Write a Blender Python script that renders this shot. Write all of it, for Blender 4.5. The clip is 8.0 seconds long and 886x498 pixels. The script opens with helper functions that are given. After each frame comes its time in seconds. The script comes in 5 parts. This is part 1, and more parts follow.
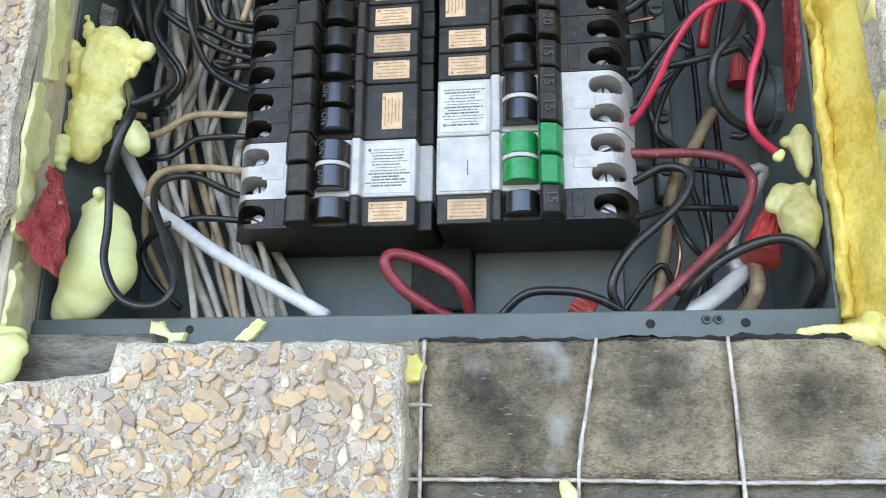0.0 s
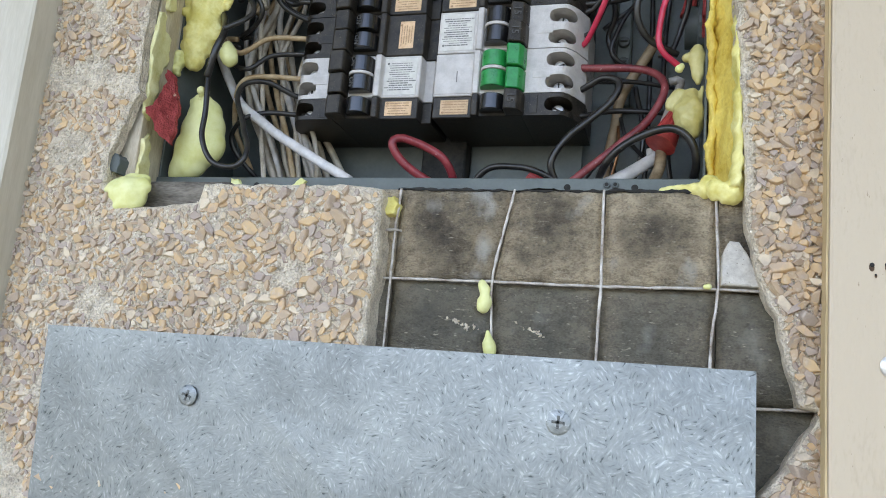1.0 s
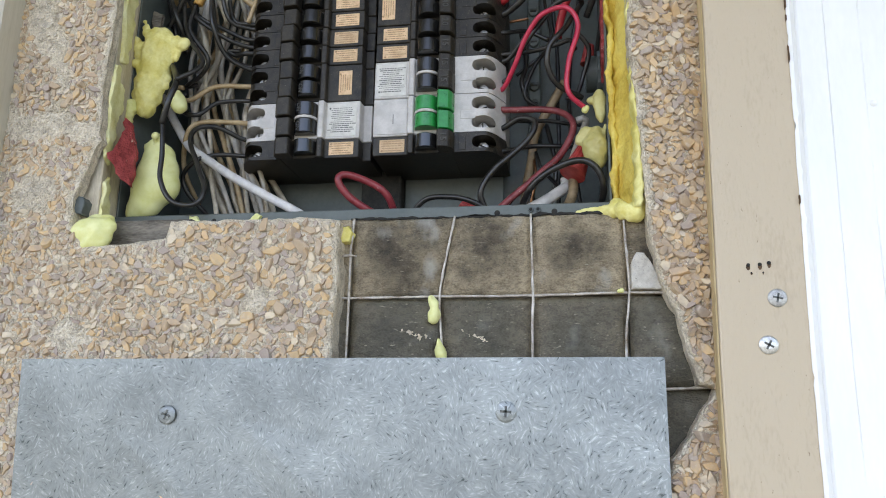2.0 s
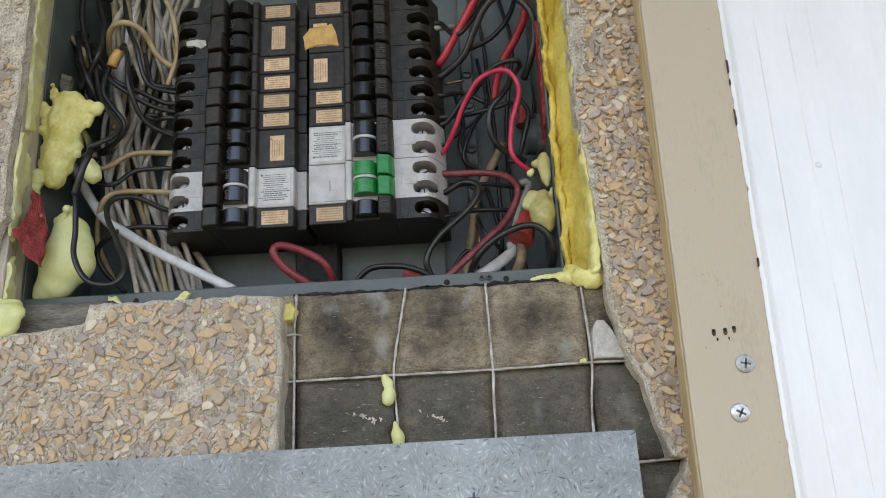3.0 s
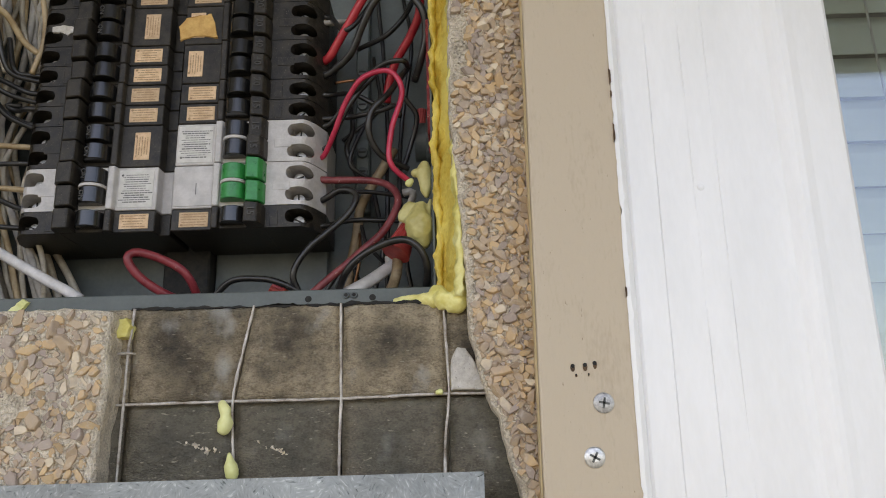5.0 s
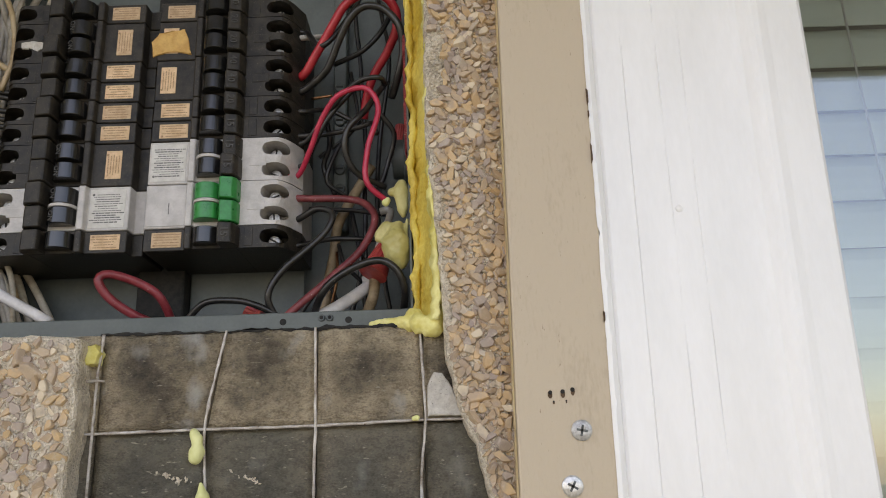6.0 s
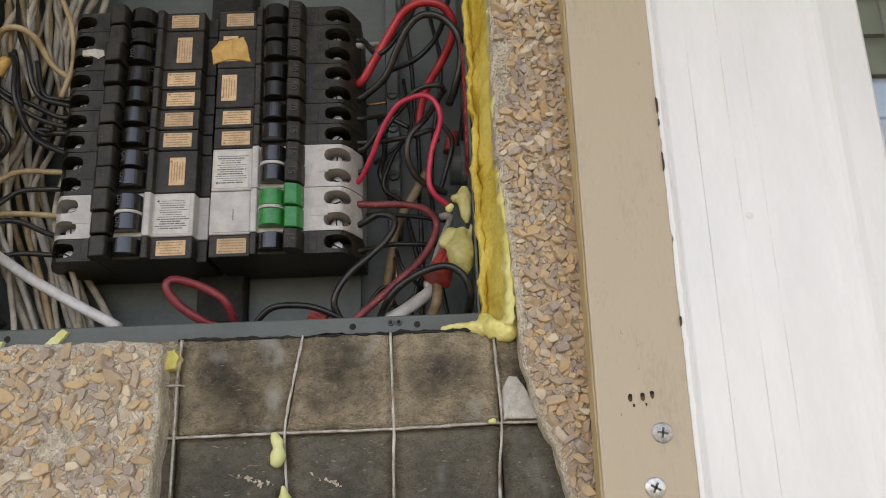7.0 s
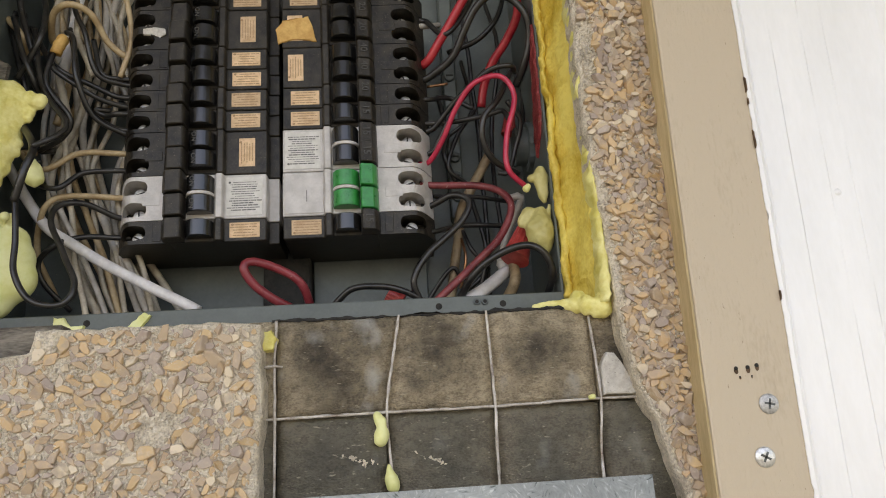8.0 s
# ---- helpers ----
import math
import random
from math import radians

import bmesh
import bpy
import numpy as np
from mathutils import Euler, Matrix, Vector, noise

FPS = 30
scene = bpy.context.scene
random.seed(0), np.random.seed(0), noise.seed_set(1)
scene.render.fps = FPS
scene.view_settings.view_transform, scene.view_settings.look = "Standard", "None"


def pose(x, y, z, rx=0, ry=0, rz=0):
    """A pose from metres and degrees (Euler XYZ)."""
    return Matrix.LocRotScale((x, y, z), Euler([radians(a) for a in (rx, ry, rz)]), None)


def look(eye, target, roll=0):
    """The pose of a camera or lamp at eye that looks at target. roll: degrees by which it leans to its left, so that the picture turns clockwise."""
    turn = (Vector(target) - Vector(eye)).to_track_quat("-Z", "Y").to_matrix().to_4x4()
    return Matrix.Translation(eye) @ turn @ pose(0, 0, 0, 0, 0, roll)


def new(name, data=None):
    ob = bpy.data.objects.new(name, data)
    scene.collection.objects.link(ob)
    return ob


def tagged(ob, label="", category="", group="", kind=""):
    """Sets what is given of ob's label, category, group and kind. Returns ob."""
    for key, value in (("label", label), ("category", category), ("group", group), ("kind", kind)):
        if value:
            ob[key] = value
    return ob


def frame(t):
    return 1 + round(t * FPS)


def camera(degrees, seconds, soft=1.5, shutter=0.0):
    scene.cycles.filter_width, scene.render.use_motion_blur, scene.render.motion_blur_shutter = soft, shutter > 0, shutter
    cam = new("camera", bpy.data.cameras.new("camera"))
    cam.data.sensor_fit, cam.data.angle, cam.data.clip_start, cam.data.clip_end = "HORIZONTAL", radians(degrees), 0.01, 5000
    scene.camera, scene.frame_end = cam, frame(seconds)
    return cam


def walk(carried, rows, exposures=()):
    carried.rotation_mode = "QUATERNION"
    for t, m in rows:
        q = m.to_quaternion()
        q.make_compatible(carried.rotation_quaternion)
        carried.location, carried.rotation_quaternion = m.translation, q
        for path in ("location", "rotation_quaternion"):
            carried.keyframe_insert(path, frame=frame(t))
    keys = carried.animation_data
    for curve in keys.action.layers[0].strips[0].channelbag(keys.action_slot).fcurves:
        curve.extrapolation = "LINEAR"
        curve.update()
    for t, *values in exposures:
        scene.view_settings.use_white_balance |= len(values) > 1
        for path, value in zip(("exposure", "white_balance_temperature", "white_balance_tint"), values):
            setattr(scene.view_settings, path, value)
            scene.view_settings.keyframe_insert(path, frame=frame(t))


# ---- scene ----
cam = camera(59.1, 8.0, soft=1.0)
PATH = [
    (0, (0.043, -0.263, 1.309), (-0.22, 1.655, 1.81), 0.5),
    (0.5, (0.124, -0.314, 1.277), (-0.406, 1.577, 1.657), 4.2),
    (1, (0.134, -0.357, 1.245), (-0.437, 1.524, 1.615), 5.0),
    (1.5, (0.127, -0.41, 1.23), (-0.305, 1.503, 1.625), 3.0),
    (1.7, (0.128, -0.415, 1.225), (-0.256, 1.504, 1.635), 2.3),
    (2.8, (0.089, -0.408, 1.241), (-0.018, 1.497, 1.84), -2.9),
    (3, (0.092, -0.399, 1.244), (0.033, 1.513, 1.828), -3.0),
    (3.5, (0.158, -0.374, 1.241), (0.151, 1.544, 1.809), -2.3),
    (4, (0.159, -0.369, 1.256), (0.132, 1.547, 1.829), -1.8),
    (4.5, (0.156, -0.362, 1.255), (0.129, 1.557, 1.818), -1.5),
    (5, (0.155, -0.368, 1.262), (0.135, 1.549, 1.832), -1.5),
    (5.2, (0.164, -0.371, 1.269), (0.137, 1.549, 1.83), -1.6),
    (6.5, (0.15, -0.362, 1.274), (0.181, 1.552, 1.852), -2.3),
    (7, (0.122, -0.372, 1.275), (0.153, 1.544, 1.85), -2.3),
    (7.5, (0.089, -0.375, 1.272), (0.186, 1.542, 1.834), -3.0),
    (8, (0.056, -0.369, 1.272), (0.191, 1.55, 1.821), -3.6),
]
# the clip's camera meters and balances as it goes
EXPOSURES = [(0, 2.72, 6420, 13), (0.5, 2.53, 6640, 14), (1.0, 2.25, 6780, 15), (1.7, 2.13, 7000, 16), (3.0, 1.85, 7300, 17), (3.5, 1.70, 7400, 17), (4.5, 1.70, 7900, 20), (5.2, 1.68, 7900, 20), (6.5, 1.7, 8300, 21), (7.0, 1.7, 8300, 21), (8.0, 1.85, 8400, 20)]
walk(cam, [(t, look(eye, target, roll)) for t, eye, target, roll in PATH], EXPOSURES)

# ---- light ----
SUN_ELEVATION, SUN_AZIMUTH = radians(62), radians(205)
world = bpy.data.worlds.new("sky")
scene.world = world
world.use_nodes = True
wn = world.node_tree.nodes
sky = wn.new("ShaderNodeTexSky")
sky.sky_type = "NISHITA"
sky.sun_disc = False
sky.sun_elevation, sky.sun_rotation = SUN_ELEVATION, SUN_AZIMUTH
world.node_tree.links.new(sky.outputs[0], wn["Background"].inputs[0])
wn["Background"].inputs[1].default_value = 0.15
sun_data = bpy.data.lights.new("sun", "SUN")
sun_data.energy, sun_data.angle, sun_data.color = 3.0, radians(0.6), (1.0, 0.95, 0.87)
sun = new("sun", sun_data)
to_sun = Vector((math.sin(SUN_AZIMUTH) * math.cos(SUN_ELEVATION), math.cos(SUN_AZIMUTH) * math.cos(SUN_ELEVATION), math.sin(SUN_ELEVATION)))
sun.matrix_world = look(to_sun * 20, (0, 0, 0))

# ---- materials ----
def stops(ramp, rows):
    while len(ramp.elements) < len(rows):
        ramp.elements.new(0.5)
    for e, (p, c) in zip(ramp.elements, rows):
        e.position, e.color = p, (*c, 1)


def surface(name, dark, light, scale=60, rough=0.6, metal=0.0, bump=0.3, grain=900, stretch=(1, 1, 1), spread=0.15,
            depth=0.0006, pick="", coat=0.0, low=0.35, high=0.65, specks=None):
    """A procedural surface: colour varies between two tones at two scales, with fine relief. pick: object or island varies the tone piece by piece."""
    m = bpy.data.materials.new(name)
    m.use_nodes = True
    n, l = m.node_tree.nodes, m.node_tree.links
    b = n["Principled BSDF"]
    geo = n.new("ShaderNodeNewGeometry")
    mp = n.new("ShaderNodeMapping")
    mp.inputs["Scale"].default_value = stretch
    l.new(geo.outputs["Position"], mp.inputs[0])
    big = n.new("ShaderNodeTexNoise")
    big.inputs["Scale"].default_value, big.inputs["Detail"].default_value, big.inputs["Roughness"].default_value = scale, 6, 0.65
    fine = n.new("ShaderNodeTexNoise")
    fine.inputs["Scale"].default_value, fine.inputs["Detail"].default_value = grain, 4
    for t in (big, fine):
        l.new(mp.outputs[0], t.inputs["Vector"])
    mix = n.new("ShaderNodeMath")
    mix.operation = "MULTIPLY_ADD"
    l.new(fine.outputs[0], mix.inputs[0])
    mix.inputs[1].default_value = spread
    l.new(big.outputs[0], mix.inputs[2])
    ramp = n.new("ShaderNodeValToRGB")
    stops(ramp.color_ramp, [(low + spread / 2, dark), (high + spread / 2, light)])
    l.new(mix.outputs[0], ramp.inputs[0])
    colour = ramp.outputs[0]
    if pick:
        src = n.new("ShaderNodeObjectInfo").outputs["Random"] if pick == "object" else geo.outputs["Random Per Island"]
        tone = n.new("ShaderNodeHueSaturation")
        rng = n.new("ShaderNodeMapRange")
        rng.inputs[3].default_value, rng.inputs[4].default_value = 0.75, 1.2
        l.new(src, rng.inputs[0])
        l.new(rng.outputs[0], tone.inputs["Value"])
        l.new(colour, tone.inputs["Color"])
        colour = tone.outputs[0]
    if specks:
        # grit: small marks of another colour (size, share, colour)
        grit = n.new("ShaderNodeTexNoise")
        grit.inputs["Scale"].default_value, grit.inputs["Detail"].default_value, grit.inputs["Roughness"].default_value = specks[0], 3, 0.7
        l.new(mp.outputs[0], grit.inputs["Vector"])
        cut = n.new("ShaderNodeMapRange")
        cut.inputs[1].default_value, cut.inputs[2].default_value = specks[1], specks[1] + 0.07
        l.new(grit.outputs[0], cut.inputs[0])
        over = n.new("ShaderNodeMix")
        over.data_type = "RGBA"
        l.new(cut.outputs[0], over.inputs[0])
        l.new(colour, over.inputs[6])
        over.inputs[7].default_value = (*specks[2], 1)
        colour = over.outputs[2]
    l.new(colour, b.inputs["Base Color"])
    rr = n.new("ShaderNodeMapRange")
    rr.inputs[3].default_value, rr.inputs[4].default_value = max(rough - 0.12, 0.03), min(rough + 0.12, 1)
    l.new(big.outputs[0], rr.inputs[0])
    l.new(rr.outputs[0], b.inputs["Roughness"])
    b.inputs["Metallic"].default_value = metal
    b.inputs["Coat Weight"].default_value = coat
    if bump:
        bp = n.new("ShaderNodeBump")
        bp.inputs["Strength"].default_value, bp.inputs["Distance"].default_value = bump, depth
        l.new(mix.outputs[0], bp.inputs["Height"])
        l.new(bp.outputs[0], b.inputs["Normal"])
    return m


def stone_surface(name, pick):
    """Chips of ochre, tan, buff and purple-grey stone, each piece with a tone of its own."""
    m = surface(name, (0.30, 0.22, 0.16), (0.5, 0.4, 0.3), scale=260, rough=0.75, bump=0.4, grain=1800)
    n, l = m.node_tree.nodes, m.node_tree.links
    src = n.new("ShaderNodeObjectInfo").outputs["Random"] if pick == "object" else n.new("ShaderNodeNewGeometry").outputs["Random Per Island"]
    ramp = n.new("ShaderNodeValToRGB")
    ramp.color_ramp.interpolation = "CONSTANT"
    stops(ramp.color_ramp, [(0, (0.60, 0.41, 0.22)), (0.15, (0.52, 0.39, 0.27)), (0.29, (0.68, 0.47, 0.25)), (0.42, (0.40, 0.32, 0.28)),
                            (0.52, (0.50, 0.36, 0.23)), (0.68, (0.66, 0.45, 0.25)), (0.80, (0.46, 0.38, 0.33)), (0.88, (0.76, 0.64, 0.48))])
    l.new(src, ramp.inputs[0])
    b = n["Principled BSDF"]
    old = b.inputs["Base Color"].links[0].from_socket
    mx = n.new("ShaderNodeMix")
    mx.data_type = "RGBA"
    mx.inputs[0].default_value = 0.80
    l.new(old, mx.inputs[6])
    l.new(ramp.outputs[0], mx.inputs[7])
    # mauve-grey weathering in patches across each face
    patch = n.new("ShaderNodeTexNoise")
    patch.inputs["Scale"].default_value, patch.inputs["Detail"].default_value = 170, 4
    l.new(n.new("ShaderNodeNewGeometry").outputs["Position"], patch.inputs["Vector"])
    pr = n.new("ShaderNodeMapRange")
    pr.inputs[1].default_value, pr.inputs[2].default_value, pr.inputs[4].default_value = 0.46, 0.60, 0.55
    l.new(patch.outputs[0], pr.inputs[0])
    grey = n.new("ShaderNodeMix")
    grey.data_type = "RGBA"
    l.new(pr.outputs[0], grey.inputs[0])
    l.new(mx.outputs[2], grey.inputs[6])
    grey.inputs[7].default_value = (0.36, 0.29, 0.25, 1)
    mx = grey
    # mortar smeared thinly over the faces
    film = n.new("ShaderNodeTexNoise")
    film.inputs["Scale"].default_value, film.inputs["Detail"].default_value, film.inputs["Roughness"].default_value = 330, 5, 0.7
    l.new(n.new("ShaderNodeNewGeometry").outputs["Position"], film.inputs["Vector"])
    fr = n.new("ShaderNodeMapRange")
    fr.inputs[1].default_value, fr.inputs[2].default_value, fr.inputs[3].default_value, fr.inputs[4].default_value = 0.54, 0.72, 0.0, 0.65
    l.new(film.outputs[0], fr.inputs[0])
    over = n.new("ShaderNodeMix")
    over.data_type = "RGBA"
    l.new(fr.outputs[0], over.inputs[0])
    l.new(mx.outputs[2], over.inputs[6])
    over.inputs[7].default_value = (0.62, 0.53, 0.42, 1)
    l.new(over.outputs[2], b.inputs["Base Color"])
    return m


def galvanised(name):
    """Zinc-coated sheet: grey metal with feathery crystals and a dull bloom."""
    m = bpy.data.materials.new(name)
    m.use_nodes = True
    n, l = m.node_tree.nodes, m.node_tree.links
    b = n["Principled BSDF"]
    geo = n.new("ShaderNodeNewGeometry")
    warp = n.new("ShaderNodeTexNoise")
    warp.inputs["Scale"].default_value = 140
    add = n.new("ShaderNodeVectorMath")
    add.operation = "MULTIPLY_ADD"
    l.new(geo.outputs["Position"], warp.inputs["Vector"])
    l.new(warp.outputs["Color"], add.inputs[0])
    add.inputs[1].default_value = (0.006, 0.006, 0.006)
    l.new(geo.outputs["Position"], add.inputs[2])
    cells = n.new("ShaderNodeTexVoronoi")
    cells.inputs["Scale"].default_value = 150
    l.new(add.outputs[0], cells.inputs["Vector"])
    # feathers: thin streaks whose direction differs from crystal to crystal
    rot = n.new("ShaderNodeVectorRotate")
    rot.rotation_type = "Y_AXIS"
    sep = n.new("ShaderNodeSeparateColor")
    l.new(cells.outputs["Color"], sep.inputs[0])
    ang = n.new("ShaderNodeMath")
    ang.operation = "MULTIPLY"
    ang.inputs[1].default_value = 6.28
    l.new(sep.outputs[0], ang.inputs[0])
    l.new(geo.outputs["Position"], rot.inputs["Vector"])
    l.new(ang.outputs[0], rot.inputs["Angle"])
    squeeze = n.new("ShaderNodeMapping")
    squeeze.inputs["Scale"].default_value = (980, 300, 270)
    l.new(rot.outputs[0], squeeze.inputs[0])
    feather = n.new("ShaderNodeTexNoise")
    feather.inputs["Scale"].default_value, feather.inputs["Detail"].default_value = 1.0, 3
    l.new(squeeze.outputs[0], feather.inputs["Vector"])
    ramp = n.new("ShaderNodeValToRGB")
    stops(ramp.color_ramp, [(0.28, (0.09, 0.105, 0.105)), (0.37, (0.235, 0.255, 0.26)), (0.60, (0.275, 0.295, 0.30)), (0.72, (0.41, 0.43, 0.44))])
    l.new(feather.outputs[0], ramp.inputs[0])
    bloom = n.new("ShaderNodeTexNoise")
    bloom.inputs["Scale"].default_value, bloom.inputs["Detail"].default_value, bloom.inputs["Roughness"].default_value = 26, 8, 0.72
    l.new(geo.outputs["Position"], bloom.inputs["Vector"])
    br = n.new("ShaderNodeMapRange")
    br.inputs[1].default_value, br.inputs[2].default_value, br.inputs[3].default_value, br.inputs[4].default_value = 0.30, 0.70, 0.72, 1.24
    l.new(bloom.outputs[0], br.inputs[0])
    mx = n.new("ShaderNodeMix")
    mx.data_type, mx.blend_type = "RGBA", "MULTIPLY"
    mx.inputs[0].default_value = 1.0
    l.new(ramp.outputs[0], mx.inputs[6])
    l.new(br.outputs[0], mx.inputs[7])
    l.new(mx.outputs[2], b.inputs["Base Color"])
    b.inputs["Metallic"].default_value = 0.75
    rr = n.new("ShaderNodeMapRange")
    rr.inputs[3].default_value, rr.inputs[4].default_value = 0.60, 0.40
    l.new(feather.outputs[0], rr.inputs[0])
    l.new(rr.outputs[0], b.inputs["Roughness"])
    bp = n.new("ShaderNodeBump")
    bp.inputs["Strength"].default_value, bp.inputs["Distance"].default_value = 0.25, 0.0003
    l.new(feather.outputs[0], bp.inputs["Height"])
    l.new(bp.outputs[0], b.inputs["Normal"])
    return m


def glass_surface():
    m = bpy.data.materials.new("window_glass")
    m.use_nodes = True
    b = m.node_tree.nodes["Principled BSDF"]
    b.inputs["Transmission Weight"].default_value = 1.0
    b.inputs["Roughness"].default_value = 0.0
    # set higher than plain glass for a stronger reflection
    b.inputs["IOR"].default_value = 1.6
    b.inputs["Base Color"].default_value = (0.95, 0.98, 0.97, 1)
    return m


def paper_surface(name, dark, middle, light, bloom, dusty):
    """Weathered building paper: a dark blot in each field, brown fibres lying across, pale lime bloom near the wires."""
    m = surface(name, (0.5, 0.48, 0.46), (1.0, 1.0, 1.0), scale=240, rough=0.62 if dusty else 0.44, bump=1.0, grain=1100, stretch=(0.75, 1, 1.25), spread=0.8, depth=0.0015 if dusty else 0.0009, low=0.30, high=0.72)
    n, l = m.node_tree.nodes, m.node_tree.links
    b = n["Principled BSDF"]
    fibre = b.inputs["Base Color"].links[0].from_socket
    where = n.new("ShaderNodeTexCoord")
    geo = n.new("ShaderNodeNewGeometry")
    cloud = n.new("ShaderNodeTexNoise")
    cloud.inputs["Scale"].default_value, cloud.inputs["Detail"].default_value, cloud.inputs["Roughness"].default_value = 42, 6, 0.62
    l.new(geo.outputs["Position"], cloud.inputs["Vector"])
    off = n.new("ShaderNodeVectorMath")
    off.operation = "SUBTRACT"
    off.inputs[1].default_value = (0.48, 0.5, 0.56)
    l.new(where.outputs["Generated"], off.inputs[0])
    flat = n.new("ShaderNodeVectorMath")
    flat.operation = "MULTIPLY"
    flat.inputs[1].default_value = (1.0, 0.0, 0.85)
    l.new(off.outputs[0], flat.inputs[0])
    far = n.new("ShaderNodeVectorMath")
    far.operation = "LENGTH"
    l.new(flat.outputs[0], far.inputs[0])
    mix = n.new("ShaderNodeMath")
    mix.operation = "MULTIPLY_ADD"
    l.new(cloud.outputs[0], mix.inputs[0])
    mix.inputs[1].default_value = 1.5
    l.new(far.outputs[1], mix.inputs[2])
    each = n.new("ShaderNodeMath")
    each.operation = "MULTIPLY_ADD"
    l.new(n.new("ShaderNodeObjectInfo").outputs["Random"], each.inputs[0])
    each.inputs[1].default_value = 0.22
    l.new(mix.outputs[0], each.inputs[2])
    ramp = n.new("ShaderNodeValToRGB")
    scaled = n.new("ShaderNodeMath")
    scaled.operation = "MULTIPLY"
    scaled.inputs[1].default_value = 0.5
    l.new(each.outputs[0], scaled.inputs[0])
    stops(ramp.color_ramp, [(0.42, dark), (0.56, middle), (0.74, light)])
    l.new(scaled.outputs[0], ramp.inputs[0])
    mul = n.new("ShaderNodeMix")
    mul.data_type, mul.blend_type = "RGBA", "MULTIPLY"
    mul.inputs[0].default_value = 1.0
    l.new(ramp.outputs[0], mul.inputs[6])
    l.new(fibre, mul.inputs[7])
    # lime bloom in soft smudges, and grit caught in the fibres
    colour = mul.outputs[2]
    for size, low, high, share, tone in ((58, 0.60, 0.74, bloom, (0.42, 0.41, 0.38)), (620, 0.64, 0.72, 0.75, (0.34, 0.30, 0.23))):
        t = n.new("ShaderNodeTexNoise")
        t.inputs["Scale"].default_value, t.inputs["Detail"].default_value = size, 4
        shift = n.new("ShaderNodeMapping")
        shift.inputs["Location"].default_value, shift.inputs["Scale"].default_value = (3, 1, 2), (1.0, 1, 0.6) if size < 100 else (0.45, 1, 1.4)
        l.new(geo.outputs["Position"], shift.inputs[0])
        l.new(shift.outputs[0], t.inputs["Vector"])
        cut = n.new("ShaderNodeMapRange")
        cut.inputs[1].default_value, cut.inputs[2].default_value, cut.inputs[4].default_value = low, high, share
        l.new(t.outputs[0], cut.inputs[0])
        over = n.new("ShaderNodeMix")
        over.data_type = "RGBA"
        l.new(cut.outputs[0], over.inputs[0])
        l.new(colour, over.inputs[6])
        over.inputs[7].default_value = (*tone, 1)
        colour = over.outputs[2]
    l.new(colour, b.inputs["Base Color"])
    return m


